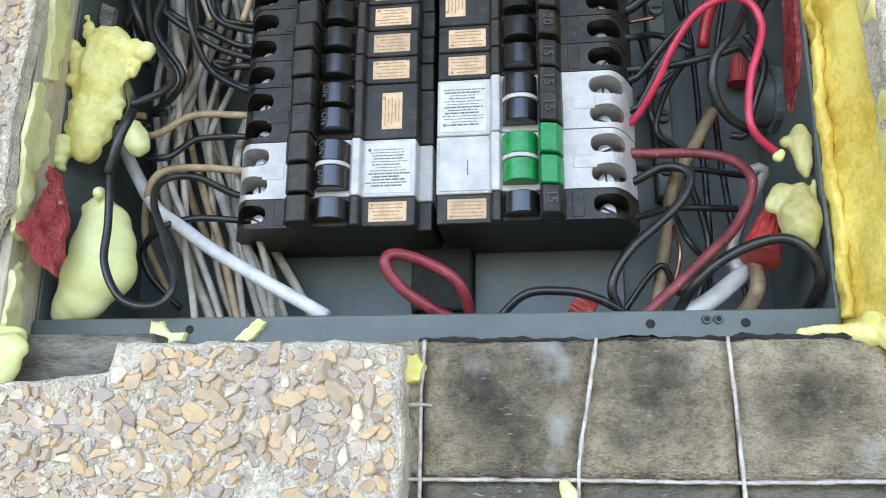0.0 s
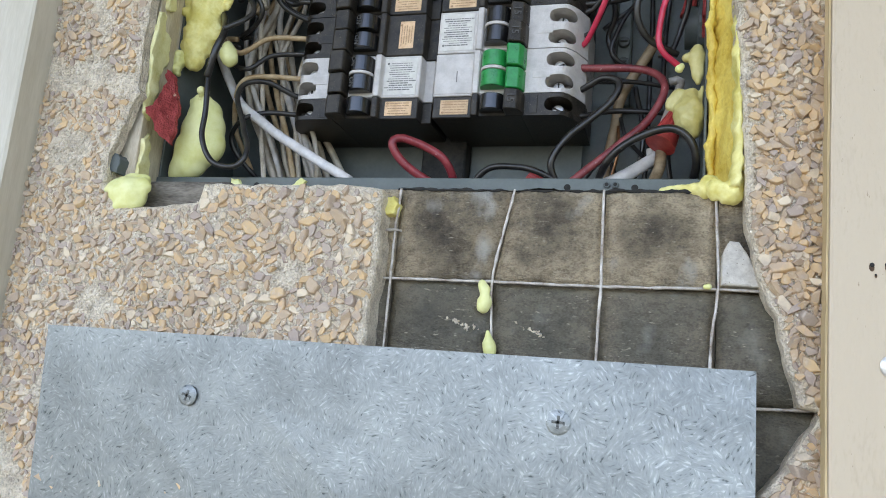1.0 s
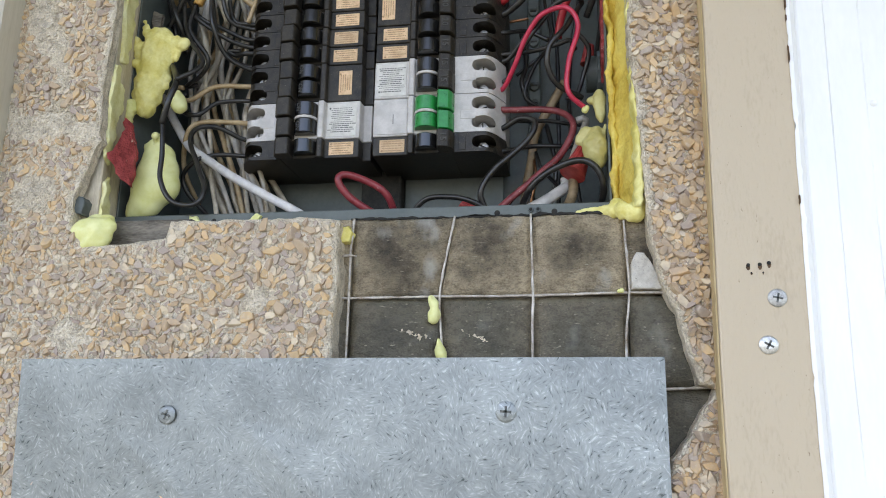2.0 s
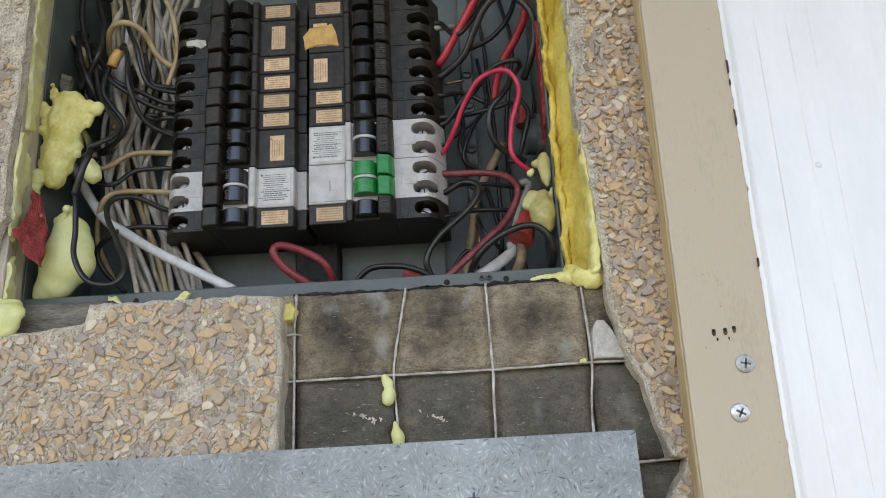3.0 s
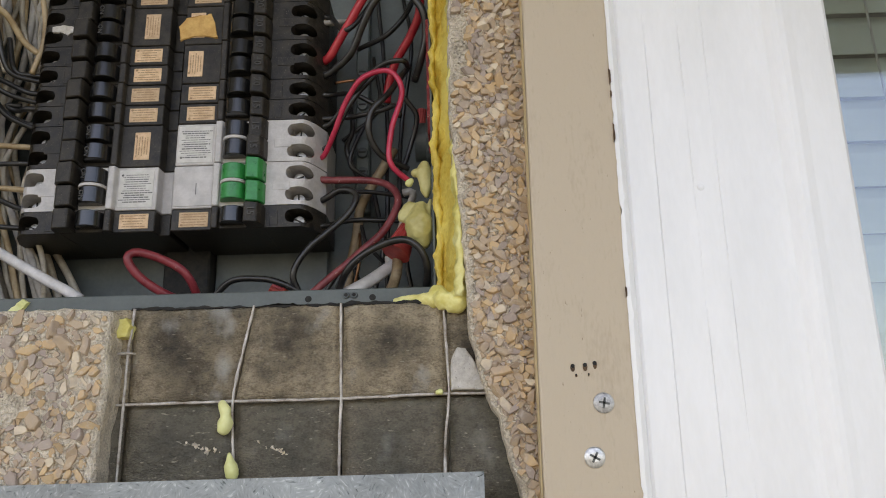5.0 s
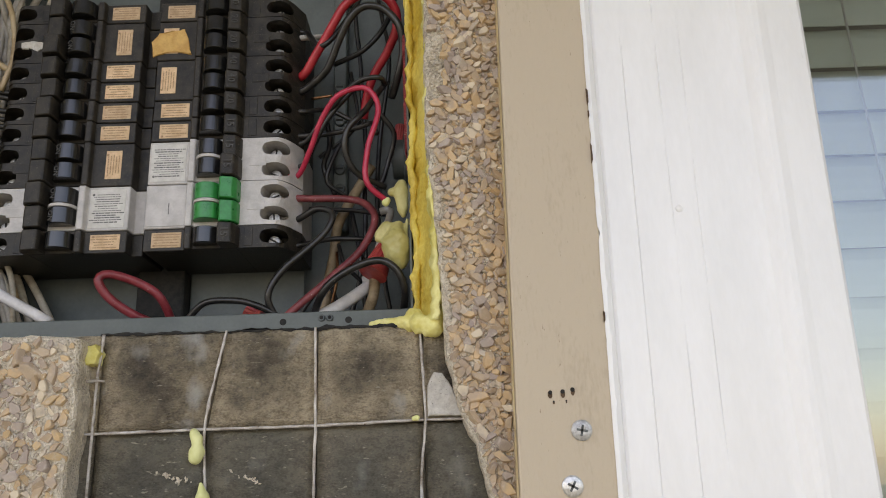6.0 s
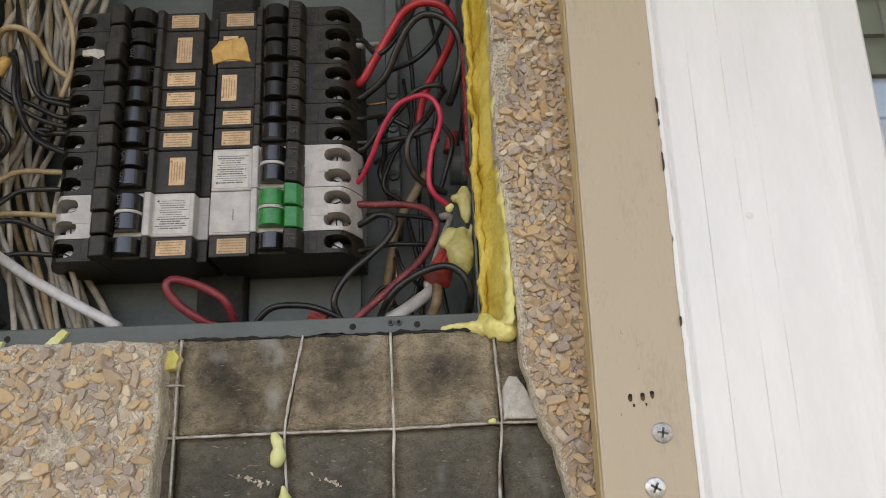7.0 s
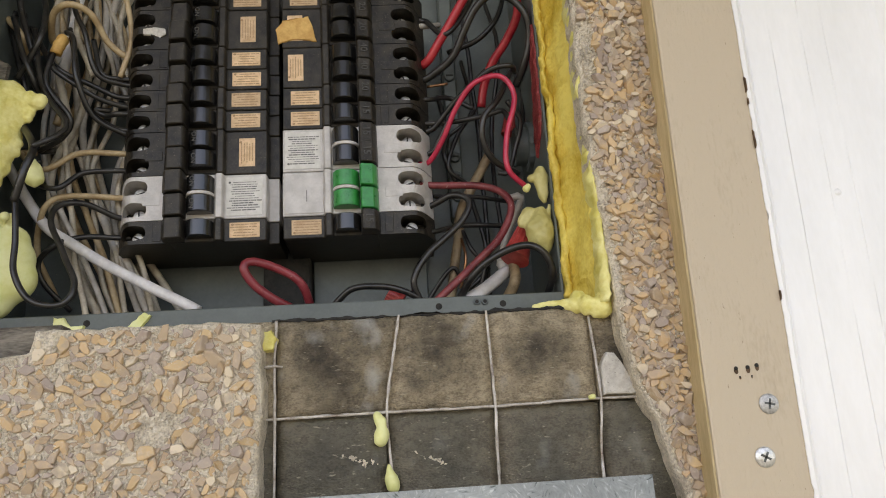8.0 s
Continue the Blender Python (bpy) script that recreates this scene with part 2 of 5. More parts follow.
M = {
    "stucco": surface("stucco_mortar", (0.54, 0.46, 0.365), (0.86, 0.76, 0.62), scale=150, rough=0.95, bump=1.0, grain=900, spread=0.8, depth=0.0034, low=0.30, high=0.66, specks=(1100, 0.66, (0.20, 0.16, 0.13))),
    "stone": stone_surface("stone_chip", "object"),
    "stone_rest": stone_surface("stone_chip_rest", "island"),
    "paper": paper_surface("slick_dark_building_paper", (0.072, 0.064, 0.045), (0.105, 0.094, 0.066), (0.16, 0.135, 0.095), 0.25, False),
    "paper_dusty": paper_surface("dusty_brown_building_paper", (0.062, 0.050, 0.036), (0.20, 0.163, 0.112), (0.46, 0.375, 0.26), 0.75, True),
    "wire_zinc": surface("dull_wire", (0.26, 0.21, 0.17), (0.68, 0.65, 0.61), scale=90, rough=0.6, metal=0.2, bump=0.6, grain=1500, depth=0.0006, specks=(150, 0.60, (0.14, 0.075, 0.04))),
    "plate": galvanised("galvanised_sheet"),
    "steel": surface("screw_steel", (0.45, 0.44, 0.42), (0.72, 0.71, 0.69), scale=500, rough=0.38, metal=0.7, bump=0.2),
    "steel_dull": surface("dull_dusty_steel", (0.30, 0.29, 0.28), (0.55, 0.54, 0.52), scale=500, rough=0.45, metal=0.6, bump=0.3),
    "slot": surface("grey_screw_recess", (0.05, 0.055, 0.055), (0.16, 0.165, 0.16), scale=700, rough=0.6, metal=0.4, bump=0.3),
    "rust": surface("rust_stain", (0.05, 0.028, 0.014), (0.17, 0.10, 0.055), scale=300, rough=0.85, bump=0.4),
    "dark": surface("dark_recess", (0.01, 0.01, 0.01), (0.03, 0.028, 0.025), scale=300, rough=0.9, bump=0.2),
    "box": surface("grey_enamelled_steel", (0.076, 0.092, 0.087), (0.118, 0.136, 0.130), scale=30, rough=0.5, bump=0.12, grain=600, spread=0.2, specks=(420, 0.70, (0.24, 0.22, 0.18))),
    # steel colour lowered to carry the shade that falls beneath the breakers
    "pan": surface("bare_steel_toned_for_shade", (0.060, 0.074, 0.075), (0.105, 0.122, 0.122), scale=24, rough=0.55, metal=0.0, bump=0.1, grain=500),
    "black": surface("black_breaker_plastic", (0.011, 0.0098, 0.0084), (0.044, 0.037, 0.029), scale=160, rough=0.44, bump=0.4, grain=2500, spread=0.4, depth=0.0003, specks=(1100, 0.635, (0.17, 0.145, 0.11))),
    "gloss": surface("black_handle_plastic", (0.006, 0.006, 0.007), (0.016, 0.016, 0.016), scale=200, rough=0.20, bump=0.1, grain=2500, depth=0.0002),
    "white_p": surface("off_white_breaker_plastic", (0.42, 0.40, 0.385), (0.57, 0.545, 0.53), scale=110, rough=0.42, bump=0.12, grain=2000, spread=0.25, depth=0.0002),
    "green": surface("green_handle_plastic", (0.004, 0.17, 0.035), (0.010, 0.27, 0.06), scale=200, rough=0.3, bump=0.1, grain=2500, depth=0.0002),
    "label_tan": surface("tan_paper_label", (0.52, 0.34, 0.20), (0.70, 0.50, 0.32), scale=260, rough=0.65, bump=0.1, grain=1500, pick="object"),
    "label_white": surface("white_paper_label", (0.53, 0.515, 0.49), (0.64, 0.625, 0.60), scale=260, rough=0.6, bump=0.1),
    "ink": surface("brown_ink", (0.26, 0.155, 0.08), (0.40, 0.25, 0.14), scale=900, rough=0.7, bump=0.0),
    "ink_black": surface("black_ink", (0.08, 0.08, 0.08), (0.22, 0.215, 0.21), scale=900, rough=0.7, bump=0.0),
    "moulded": surface("moulded_figures", (0.035, 0.033, 0.030), (0.07, 0.066, 0.06), scale=600, rough=0.5, bump=0.0),
    "tape": surface("old_masking_tape", (0.50, 0.27, 0.07), (0.68, 0.42, 0.14), scale=180, rough=0.6, bump=0.4, grain=1200),
    "foam": surface("yellow_foam", (0.66, 0.57, 0.14), (0.87, 0.81, 0.37), scale=70, rough=0.6, bump=0.35, grain=700, spread=0.2, depth=0.0012),
    "foam_pale": surface("pale_green_yellow_foam", (0.66, 0.66, 0.24), (0.80, 0.80, 0.42), scale=50, rough=0.42, bump=0.12, grain=500, depth=0.0008),
    "foam_old": surface("aged_amber_foam", (0.54, 0.34, 0.020), (0.84, 0.68, 0.17), scale=40, rough=0.55, bump=0.7, grain=600, spread=0.35, depth=0.0018, stretch=(1, 1, 0.8), low=0.30, high=0.62),
    # paler than the other foam, to make up for the light its side-on face lacks
    "foam_crust": surface("crumbly_light_lifted_foam", (0.72, 0.67, 0.28), (0.92, 0.89, 0.55), scale=90, rough=0.7, bump=0.6, grain=900, spread=0.3, depth=0.0012),
    "foam_dull": surface("dull_pale_foam", (0.42, 0.37, 0.13), (0.60, 0.55, 0.25), scale=50, rough=0.45, bump=0.15, grain=500, depth=0.0008),
    "stud": surface("weathered_wood", (0.44, 0.37, 0.27), (0.74, 0.67, 0.55), scale=60, rough=0.85, bump=0.6, grain=900, stretch=(1.5, 1.5, 0.25), spread=0.4, depth=0.001),
    "sill": surface("grey_rotten_wood", (0.07, 0.06, 0.05), (0.26, 0.23, 0.19), scale=70, rough=0.9, bump=0.8, grain=800, stretch=(0.35, 1.5, 1.5), spread=0.5, depth=0.0014),
    "batten": surface("raw_yellow_wood", (0.48, 0.36, 0.19), (0.66, 0.52, 0.31), scale=60, rough=0.7, bump=0.4, grain=700, stretch=(2, 2, 0.3), spread=0.4),
    "red_torn": surface("torn_dusty_red_plastic", (0.19, 0.012, 0.014), (0.44, 0.07, 0.07), scale=150, rough=0.6, bump=0.9, grain=900, spread=0.5, depth=0.0016, specks=(190, 0.62, (0.52, 0.38, 0.30))),
    "nut": surface("red_connector_plastic", (0.34, 0.030, 0.030), (0.50, 0.075, 0.065), scale=160, rough=0.4, bump=0.1),
    "board": surface("tan_painted_wood", (0.37, 0.285, 0.19), (0.53, 0.435, 0.32), scale=26, rough=0.55, bump=0.9, grain=420, stretch=(1.6, 1.6, 0.5), spread=0.5, depth=0.0007, low=0.02, high=0.46, specks=(330, 0.69, (0.24, 0.17, 0.11))),
    "board_l": surface("grey_tan_painted_wood", (0.46, 0.42, 0.34), (0.56, 0.52, 0.44), scale=34, rough=0.5, bump=0.3, grain=480, stretch=(3, 3, 0.3), spread=0.4, depth=0.0005),
    "trim": surface("white_gloss_paint", (0.81, 0.805, 0.795), (0.87, 0.865, 0.86), scale=18, rough=0.32, bump=0.12, grain=260, stretch=(2, 2, 0.5), spread=0.25, depth=0.0006),
    "crack": surface("paint_crack", (0.50, 0.48, 0.44), (0.62, 0.60, 0.56), scale=300, rough=0.8, bump=0.2),
    "blind": surface("pale_blind_slat", (0.66, 0.70, 0.60), (0.74, 0.77, 0.68), scale=12, rough=0.4, bump=0.05),
    "room": surface("dim_room_wall", (0.25, 0.25, 0.24), (0.33, 0.33, 0.31), scale=3, rough=0.9, bump=0.1),
    "outer": surface("plain_outer_wall", (0.42, 0.36, 0.29), (0.56, 0.49, 0.40), scale=40, rough=0.95, bump=0.7, grain=300, depth=0.003),
    "soffit": surface("painted_soffit", (0.50, 0.50, 0.47), (0.60, 0.60, 0.57), scale=5, rough=0.7, bump=0.1),
    "ground": surface("dull_ground", (0.045, 0.05, 0.035), (0.09, 0.09, 0.065), scale=3, rough=0.9, bump=0.4, grain=120, depth=0.004),
    "chip": surface("grey_white_mortar", (0.46, 0.43, 0.39), (0.64, 0.61, 0.56), scale=260, rough=0.9, bump=0.9, grain=1300, depth=0.0012, specks=(800, 0.64, (0.20, 0.18, 0.16))),
    "glass": glass_surface(),
}
WIRE = {
    "black": surface("black_wire_jacket", (0.007, 0.007, 0.008), (0.030, 0.028, 0.026), scale=120, rough=0.33, bump=0.25, depth=0.0005, specks=(420, 0.68, (0.16, 0.15, 0.13))),
    "white": surface("grey_white_jacket", (0.52, 0.50, 0.50), (0.70, 0.68, 0.68), scale=90, rough=0.45, bump=0.15, depth=0.0005),
    "strand": surface("aged_white_jacket", (0.27, 0.23, 0.175), (0.56, 0.50, 0.41), scale=70, rough=0.5, bump=0.2, depth=0.0005),
    "tan": surface("tan_wire_jacket", (0.30, 0.20, 0.10), (0.50, 0.38, 0.23), scale=90, rough=0.45, bump=0.2, depth=0.0005),
    "tanold": surface("brown_old_cable", (0.15, 0.10, 0.055), (0.34, 0.25, 0.15), scale=90, rough=0.6, bump=0.3, depth=0.0006),
    "red": surface("pink_red_jacket", (0.40, 0.015, 0.05), (0.58, 0.04, 0.09), scale=90, rough=0.33, bump=0.2, depth=0.0004, specks=(300, 0.70, (0.60, 0.30, 0.32))),
    "red2": surface("red_jacket", (0.34, 0.012, 0.022), (0.50, 0.035, 0.045), scale=90, rough=0.35, bump=0.15, depth=0.0004),
    "maroon": surface("maroon_jacket", (0.14, 0.020, 0.026), (0.27, 0.060, 0.062), scale=110, rough=0.45, bump=0.3, depth=0.0005, specks=(380, 0.64, (0.45, 0.28, 0.26))),
    "maroonred": surface("dark_red_jacket", (0.19, 0.018, 0.026), (0.33, 0.055, 0.065), scale=110, rough=0.42, bump=0.3, depth=0.0005, specks=(380, 0.66, (0.45, 0.25, 0.24))),
    "greyw": surface("grey_wire_jacket", (0.30, 0.28, 0.25), (0.50, 0.46, 0.42), scale=110, rough=0.5, bump=0.2, depth=0.0004),
    "copper": surface("bare_copper", (0.35, 0.16, 0.08), (0.55, 0.30, 0.17), scale=200, rough=0.35, metal=1.0, bump=0.1),
}

# ---- building blocks ----
BASE = {}


def thing(name, at, label, category, group="", kind=""):
    """An Empty at the base of a thing that has parts."""
    ob = new(name)
    ob.empty_display_size = 0.01
    ob.location = at
    BASE[ob.name] = Vector(at)
    return tagged(ob, label, category, group, kind)


def part(name, bm, material, parent=None, label="", smooth=False):
    """Links a bmesh, built in world coordinates, as one mesh object under a thing or a part."""
    me = bpy.data.meshes.new(name)
    bm.to_mesh(me)
    bm.free()
    me.materials.append(material)
    if smooth:
        me.polygons.foreach_set("use_smooth", [True] * len(me.polygons))
    ob = new(name, me)
    if parent is not None:
        ob.parent = parent
        if parent.name in BASE:
            ob.matrix_parent_inverse = Matrix.Translation(-BASE[parent.name])
    return tagged(ob, label)


def block(x0, x1, y0, y1, z0, z1, bevel=0.0, segments=1, bm=None):
    bm = bm or bmesh.new()
    made = bmesh.ops.create_cube(bm, size=1, matrix=Matrix.Translation(((x0 + x1) / 2, (y0 + y1) / 2, (z0 + z1) / 2)) @ Matrix.Diagonal((abs(x1 - x0), abs(y1 - y0), abs(z1 - z0), 1)))
    if bevel:
        edges = list({e for v in made["verts"] for e in v.link_edges})
        bmesh.ops.bevel(bm, geom=edges, offset=bevel, segments=segments, affect="EDGES", profile=0.5)
    return bm


def prism(outline, z0, z1, bevel=0.0):
    """An outline in x and y, drawn up from z0 to z1."""
    bm = bmesh.new()
    low = [bm.verts.new((x, y, z0)) for x, y in outline]
    high = [bm.verts.new((x, y, z1)) for x, y in outline]
    n = len(outline)
    bm.faces.new(low)
    bm.faces.new(high[::-1])
    for i in range(n):
        bm.faces.new((low[i], high[i], high[(i + 1) % n], low[(i + 1) % n]))
    bmesh.ops.recalc_face_normals(bm, faces=bm.faces)
    if bevel:
        bmesh.ops.bevel(bm, geom=bm.edges[:], offset=bevel, segments=1, affect="EDGES")
    return bm


def disc(x, y, z, r, thick, sides=20, dome=0.0, bm=None):
    """A round head that faces the room (towards -y), with a domed front."""
    bm = bm or bmesh.new()
    rings = [(y + thick, 1.0), (y + thick * 0.3, 1.0), (y, 0.86), (y - dome, 0.45)]
    prev = None
    for yy, k in rings:
        ring = [bm.verts.new((x + r * k * math.cos(2 * math.pi * i / sides), yy, z + r * k * math.sin(2 * math.pi * i / sides))) for i in range(sides)]
        if prev:
            for i in range(sides):
                bm.faces.new((prev[i], prev[(i + 1) % sides], ring[(i + 1) % sides], ring[i]))
        prev = ring
    bm.faces.new(prev)
    bmesh.ops.recalc_face_normals(bm, faces=bm.faces)
    return bm


def smooth_path(points, step=0.002):
    """A soft curve through the points."""
    p = [Vector(a) for a in points]
    p = [2 * p[0] - p[1]] + p + [2 * p[-1] - p[-2]]
    out = []
    for i in range(1, len(p) - 2):
        a, b, c, d = p[i - 1:i + 3]
        k = max(2, int((c - b).length / step))
        for j in range(k):
            t = j / k
            out.append(0.5 * (2 * b + (c - a) * t + (2 * a - 5 * b + 4 * c - d) * t * t + (3 * b - a - 3 * c + d) * t ** 3))
    return out + [p[-2]]


def tube(points, radius, sides=10, bm=None):
    """A round tube along points; radius a number, or a list that goes along with the points."""
    bm = bm or bmesh.new()
    pts = [Vector(a) for a in points]
    prev, side = None, None
    for i, p in enumerate(pts):
        way = (pts[min(i + 1, len(pts) - 1)] - pts[max(i - 1, 0)]).normalized()
        if side is None:
            side = way.orthogonal().normalized()
        side = (side - way * side.dot(way)).normalized()
        up = way.cross(side)
        r = radius[i] if isinstance(radius, list) else radius
        ring = [bm.verts.new(p + (side * math.cos(2 * math.pi * k / sides) + up * math.sin(2 * math.pi * k / sides)) * r) for k in range(sides)]
        if prev:
            for k in range(sides):
                bm.faces.new((prev[k], prev[(k + 1) % sides], ring[(k + 1) % sides], ring[k]))
        else:
            bm.faces.new(ring[::-1])
        prev = ring
    bm.faces.new(prev)
    return bm


THINNER = {"black": 0.86, "red": 0.76, "maroon": 0.88, "maroonred": 0.9, "red2": 0.9}
CABLE_LABEL = {
    "black": "black plastic-coated wire inside the open panel", "white": "thick grey-white sheathed cable in the panel",
    "strand": "aged off-white wire hanging in the panel", "tan": "tan plastic-coated wire running to a breaker",
    "tanold": "old brown cloth-covered cable in the panel", "red": "bright pink-red wire looping beside the breakers",
    "red2": "thick red wire bending down beside the breakers", "maroon": "dusty maroon wire from the white breaker",
    "maroonred": "dark red wire loop under the breakers", "greyw": "grey plastic-coated wire in the panel", "copper": "thin bare copper wire end",
}


def cable(name, look_name, radius, points):
    radius *= THINNER.get(look_name, 1.0)
    path = smooth_path(points)
    for i, p in enumerate(path):
        w = noise.noise_vector(p * 45 + Vector((len(points), radius * 900, 0))) * 0.0007
        path[i] = p + w
    ob = part(name, tube(path, radius), WIRE[look_name], None, CABLE_LABEL[look_name], smooth=True)
    return tagged(ob, category="wire", group="wires in the panel")


def blob(name, balls, material, label, voxel=0.0011, rough=0.0012, scale=0.012, soften=6, squash=1.0):
    """Set foam: balls run together into one skin, softened and a little lumpy."""
    bm = bmesh.new()
    for x, y, z, r in balls:
        bmesh.ops.create_icosphere(bm, subdivisions=3, radius=r, matrix=Matrix.Translation((x, y, z)) @ Matrix.Diagonal((1, squash, 1, 1)))
    ob = part(name, bm, material, None, label, smooth=True)
    mod = ob.modifiers.new("skin", "REMESH")
    mod.mode, mod.voxel_size, mod.use_smooth_shade = "VOXEL", voxel, True
    sm = ob.modifiers.new("soften", "SMOOTH")
    sm.factor, sm.iterations = 0.5, soften
    tex = bpy.data.textures.new(name + "_lumps", "CLOUDS")
    tex.noise_scale, tex.noise_depth = scale, 2
    dp = ob.modifiers.new("lumps", "DISPLACE")
    dp.texture, dp.strength, dp.mid_level, dp.texture_coords = tex, rough, 0.5, "GLOBAL"
    return tagged(ob, category="foam", group="expanding foam")


def run(stations, y, steps=5):
    """Balls strung closely along stations of x, z and radius, for a smooth drip."""
    out = []
    for (x0, z0, r0), (x1, z1, r1) in zip(stations, stations[1:]):
        for i in range(steps):
            t = i / steps
            out.append((x0 + (x1 - x0) * t, y, z0 + (z1 - z0) * t, r0 + (r1 - r0) * t))
    return out + [(stations[-1][0], y, stations[-1][1], stations[-1][2])]


def phillips_screw(x, y, z, r, label, head=M["steel"], turn=0.3):
    """A cross-head screw, its head resting on the face at y."""
    s = thing("screw", (x, y, z), label, "screw", "screws")
    part("head", disc(x, y - 0.0009, z, r, 0.0010, 24, 0.0004), head, s, smooth=False)
    bm = bmesh.new()
    for k in range(2):
        a = turn + k * math.pi / 2
        c, w = Matrix.Rotation(a, 4, "Y"), r * 0.11
        bmesh.ops.create_cube(bm, size=1, matrix=Matrix.Translation((x, y - 0.0013, z)) @ c @ Matrix.Diagonal((r * 1.05, 0.0003, w * 2, 1)))
    part("cross_slot", bm, M["slot"], s, "dark cross-shaped recess")
    return s


for key, level in (("black", 0.32), ("gloss", 0.65)):
    M[key].node_tree.nodes["Principled BSDF"].inputs["Specular IOR Level"].default_value = level

# ---- the large structure ----
def setting(name, bm, material, label):
    return tagged(part(name, bm, material, None, label), kind="structure")


setting("ground", block(-60, 60, -60, 60, -0.2, 0), M["ground"], "dull grey-brown ground in front of the wall")
setting("wall_below", block(-3, 0.344, 0.012, 0.16, 0, 1.3455), M["outer"], "rough wall below the panel")
setting("wall_left", block(-3, -0.186, 0.012, 0.16, 1.3455, 2.7), M["outer"], "rough wall beside the panel")
setting("wall_right", block(0.162, 0.344, 0.012, 0.16, 1.3455, 2.7), M["outer"], "rough wall between panel and window")
setting("wall_above", block(-0.186, 0.162, 0.012, 0.16, 1.80, 2.7), M["outer"], "rough wall above the panel")
setting("wall_over_window", block(0.344, 1.4, 0.012, 0.16, 2.2, 2.7), M["outer"], "rough wall above the window")
setting("wall_under_window", block(0.344, 1.4, 0.012, 0.16, 0, 0.9), M["outer"], "rough wall below the window")
setting("wall_far", block(1.4, 4, 0.012, 0.16, 0, 2.7), M["outer"], "rough wall beyond the window")
setting("wall_behind_panel", block(-0.186, 0.162, 0.118, 0.16, 1.3455, 1.80), M["dark"], "dark cavity behind the panel")
setting("ceiling", block(-4, 5, -1.45, 0.0, 2.28, 2.36), M["soffit"], "painted soffit under the eave")
setting("room_wall", block(0.2, 1.6, 0.9, 1.0, 0.8, 2.4), M["room"], "dim wall inside the room")
setting("room_ceiling", block(0.2, 1.6, 0.16, 1.0, 2.4, 2.5), M["room"], "ceiling inside the room")
setting("room_floor", block(0.2, 1.6, 0.16, 1.0, 0.7, 0.8), M["room"], "floor inside the room")
setting("room_side_wall", block(0.1, 0.2, 0.16, 1.0, 0.7, 2.5), M["room"], "side wall inside the room")
setting("room_end_wall", block(1.6, 1.7, 0.16, 1.0, 0.7, 2.5), M["room"], "end wall inside the room")

# building paper behind the broken stucco, pillowed between the wires
XS = [-0.0508, 0.0, 0.0508, 0.1016, 0.1516, 0.2032]
ZS = [1.1496, 1.2006, 1.2515, 1.3005, 1.3465]
backing = thing("wall_backing", (0.076, 0.012, 1.15), "dark weathered building paper behind wire lath", "wall", kind="structure")


def paper_panel(x0, x1, z0, z1):
    bm = bmesh.new()
    n = 14
    rows = []
    for j in range(n + 1):
        row = []
        for i in range(n + 1):
            u, v = i / n, j / n
            x, z = x0 + (x1 - x0) * u, z0 + (z1 - z0) * v
            # in the top row one wire leans, and the paper's fold with it
            x += 0.0078 * max(0.0, 1 - abs(x - 0.0508) / 0.05) * max(0.0, (z - 1.3005) / 0.046)
            pillow = (1 - abs(2 * u - 1) ** 4) * (1 - abs(2 * v - 1) ** 4)
            lump = noise.noise(Vector((x * 60, z * 60, 3))) * 0.0008 + noise.noise(Vector((x * 220, z * 220, 7))) * 0.0003
            row.append(bm.verts.new((x, 0.0042 - 0.0034 * pillow + lump, z)))
        rows.append(row)
    for j in range(n):
        for i in range(n):
            bm.faces.new((rows[j][i], rows[j][i + 1], rows[j + 1][i + 1], rows[j + 1][i]))
    edge = [rows[0][i] for i in range(n + 1)] + [rows[j][n] for j in range(1, n + 1)] + [rows[n][i] for i in range(n - 1, -1, -1)] + [rows[j][0] for j in range(n - 1, 0, -1)]
    back = [bm.verts.new((v.co.x, 0.0118, v.co.z)) for v in edge]
    for i in range(len(edge)):
        k = (i + 1) % len(edge)
        bm.faces.new((edge[i], back[i], back[k], edge[k]))
    bmesh.ops.recalc_face_normals(bm, faces=bm.faces)
    return bm


for x0, x1 in zip(XS, XS[1:]):
    for z0, z1 in zip(ZS, ZS[1:]):
        part("panel", paper_panel(x0 + 0.0004, x1 - 0.0004, z0 + 0.0004, z1 - 0.0004), M["paper_dusty"] if z1 > 1.32 else M["paper"], backing, smooth=True)


def lath_wire(points):
    path = smooth_path(points, 0.0015)
    path = [p + Vector((noise.noise(p * 160), 0.3 * noise.noise(p * 170 + Vector((5, 0, 0))), noise.noise(p * 150 + Vector((0, 9, 0))))) * 0.00026 for p in path]
    sizes = [0.00068 + 0.00030 * noise.noise(p * 200) for p in path]
    part("wire", tube(path, sizes, 8), M["wire_zinc"], backing, "dull grey lath wire with mortar stains", smooth=True)


lath_wire([(-0.0005, 0.001, 1.150), (-0.0005, 0.001, 1.262), (0.0, 0.0, 1.300), (-0.0002, 0.0005, 1.324), (0.0006, 0.002, 1.346)])
lath_wire([(0.052, 0.001, 1.150), (0.0525, 0.001, 1.264), (0.0512, 0.0, 1.300), (0.0550, 0.0005, 1.325), (0.0588, 0.002, 1.346)])
lath_wire([(0.1012, 0.001, 1.150), (0.1012, 0.001, 1.264), (0.1018, 0.0, 1.300), (0.1014, 0.0005, 1.325), (0.1010, 0.002, 1.346)])
lath_wire([(0.1490, 0.001, 1.150), (0.1494, 0.001, 1.264), (0.1520, 0.0, 1.300), (0.1514, 0.0005, 1.325), (0.1506, 0.002, 1.346)])
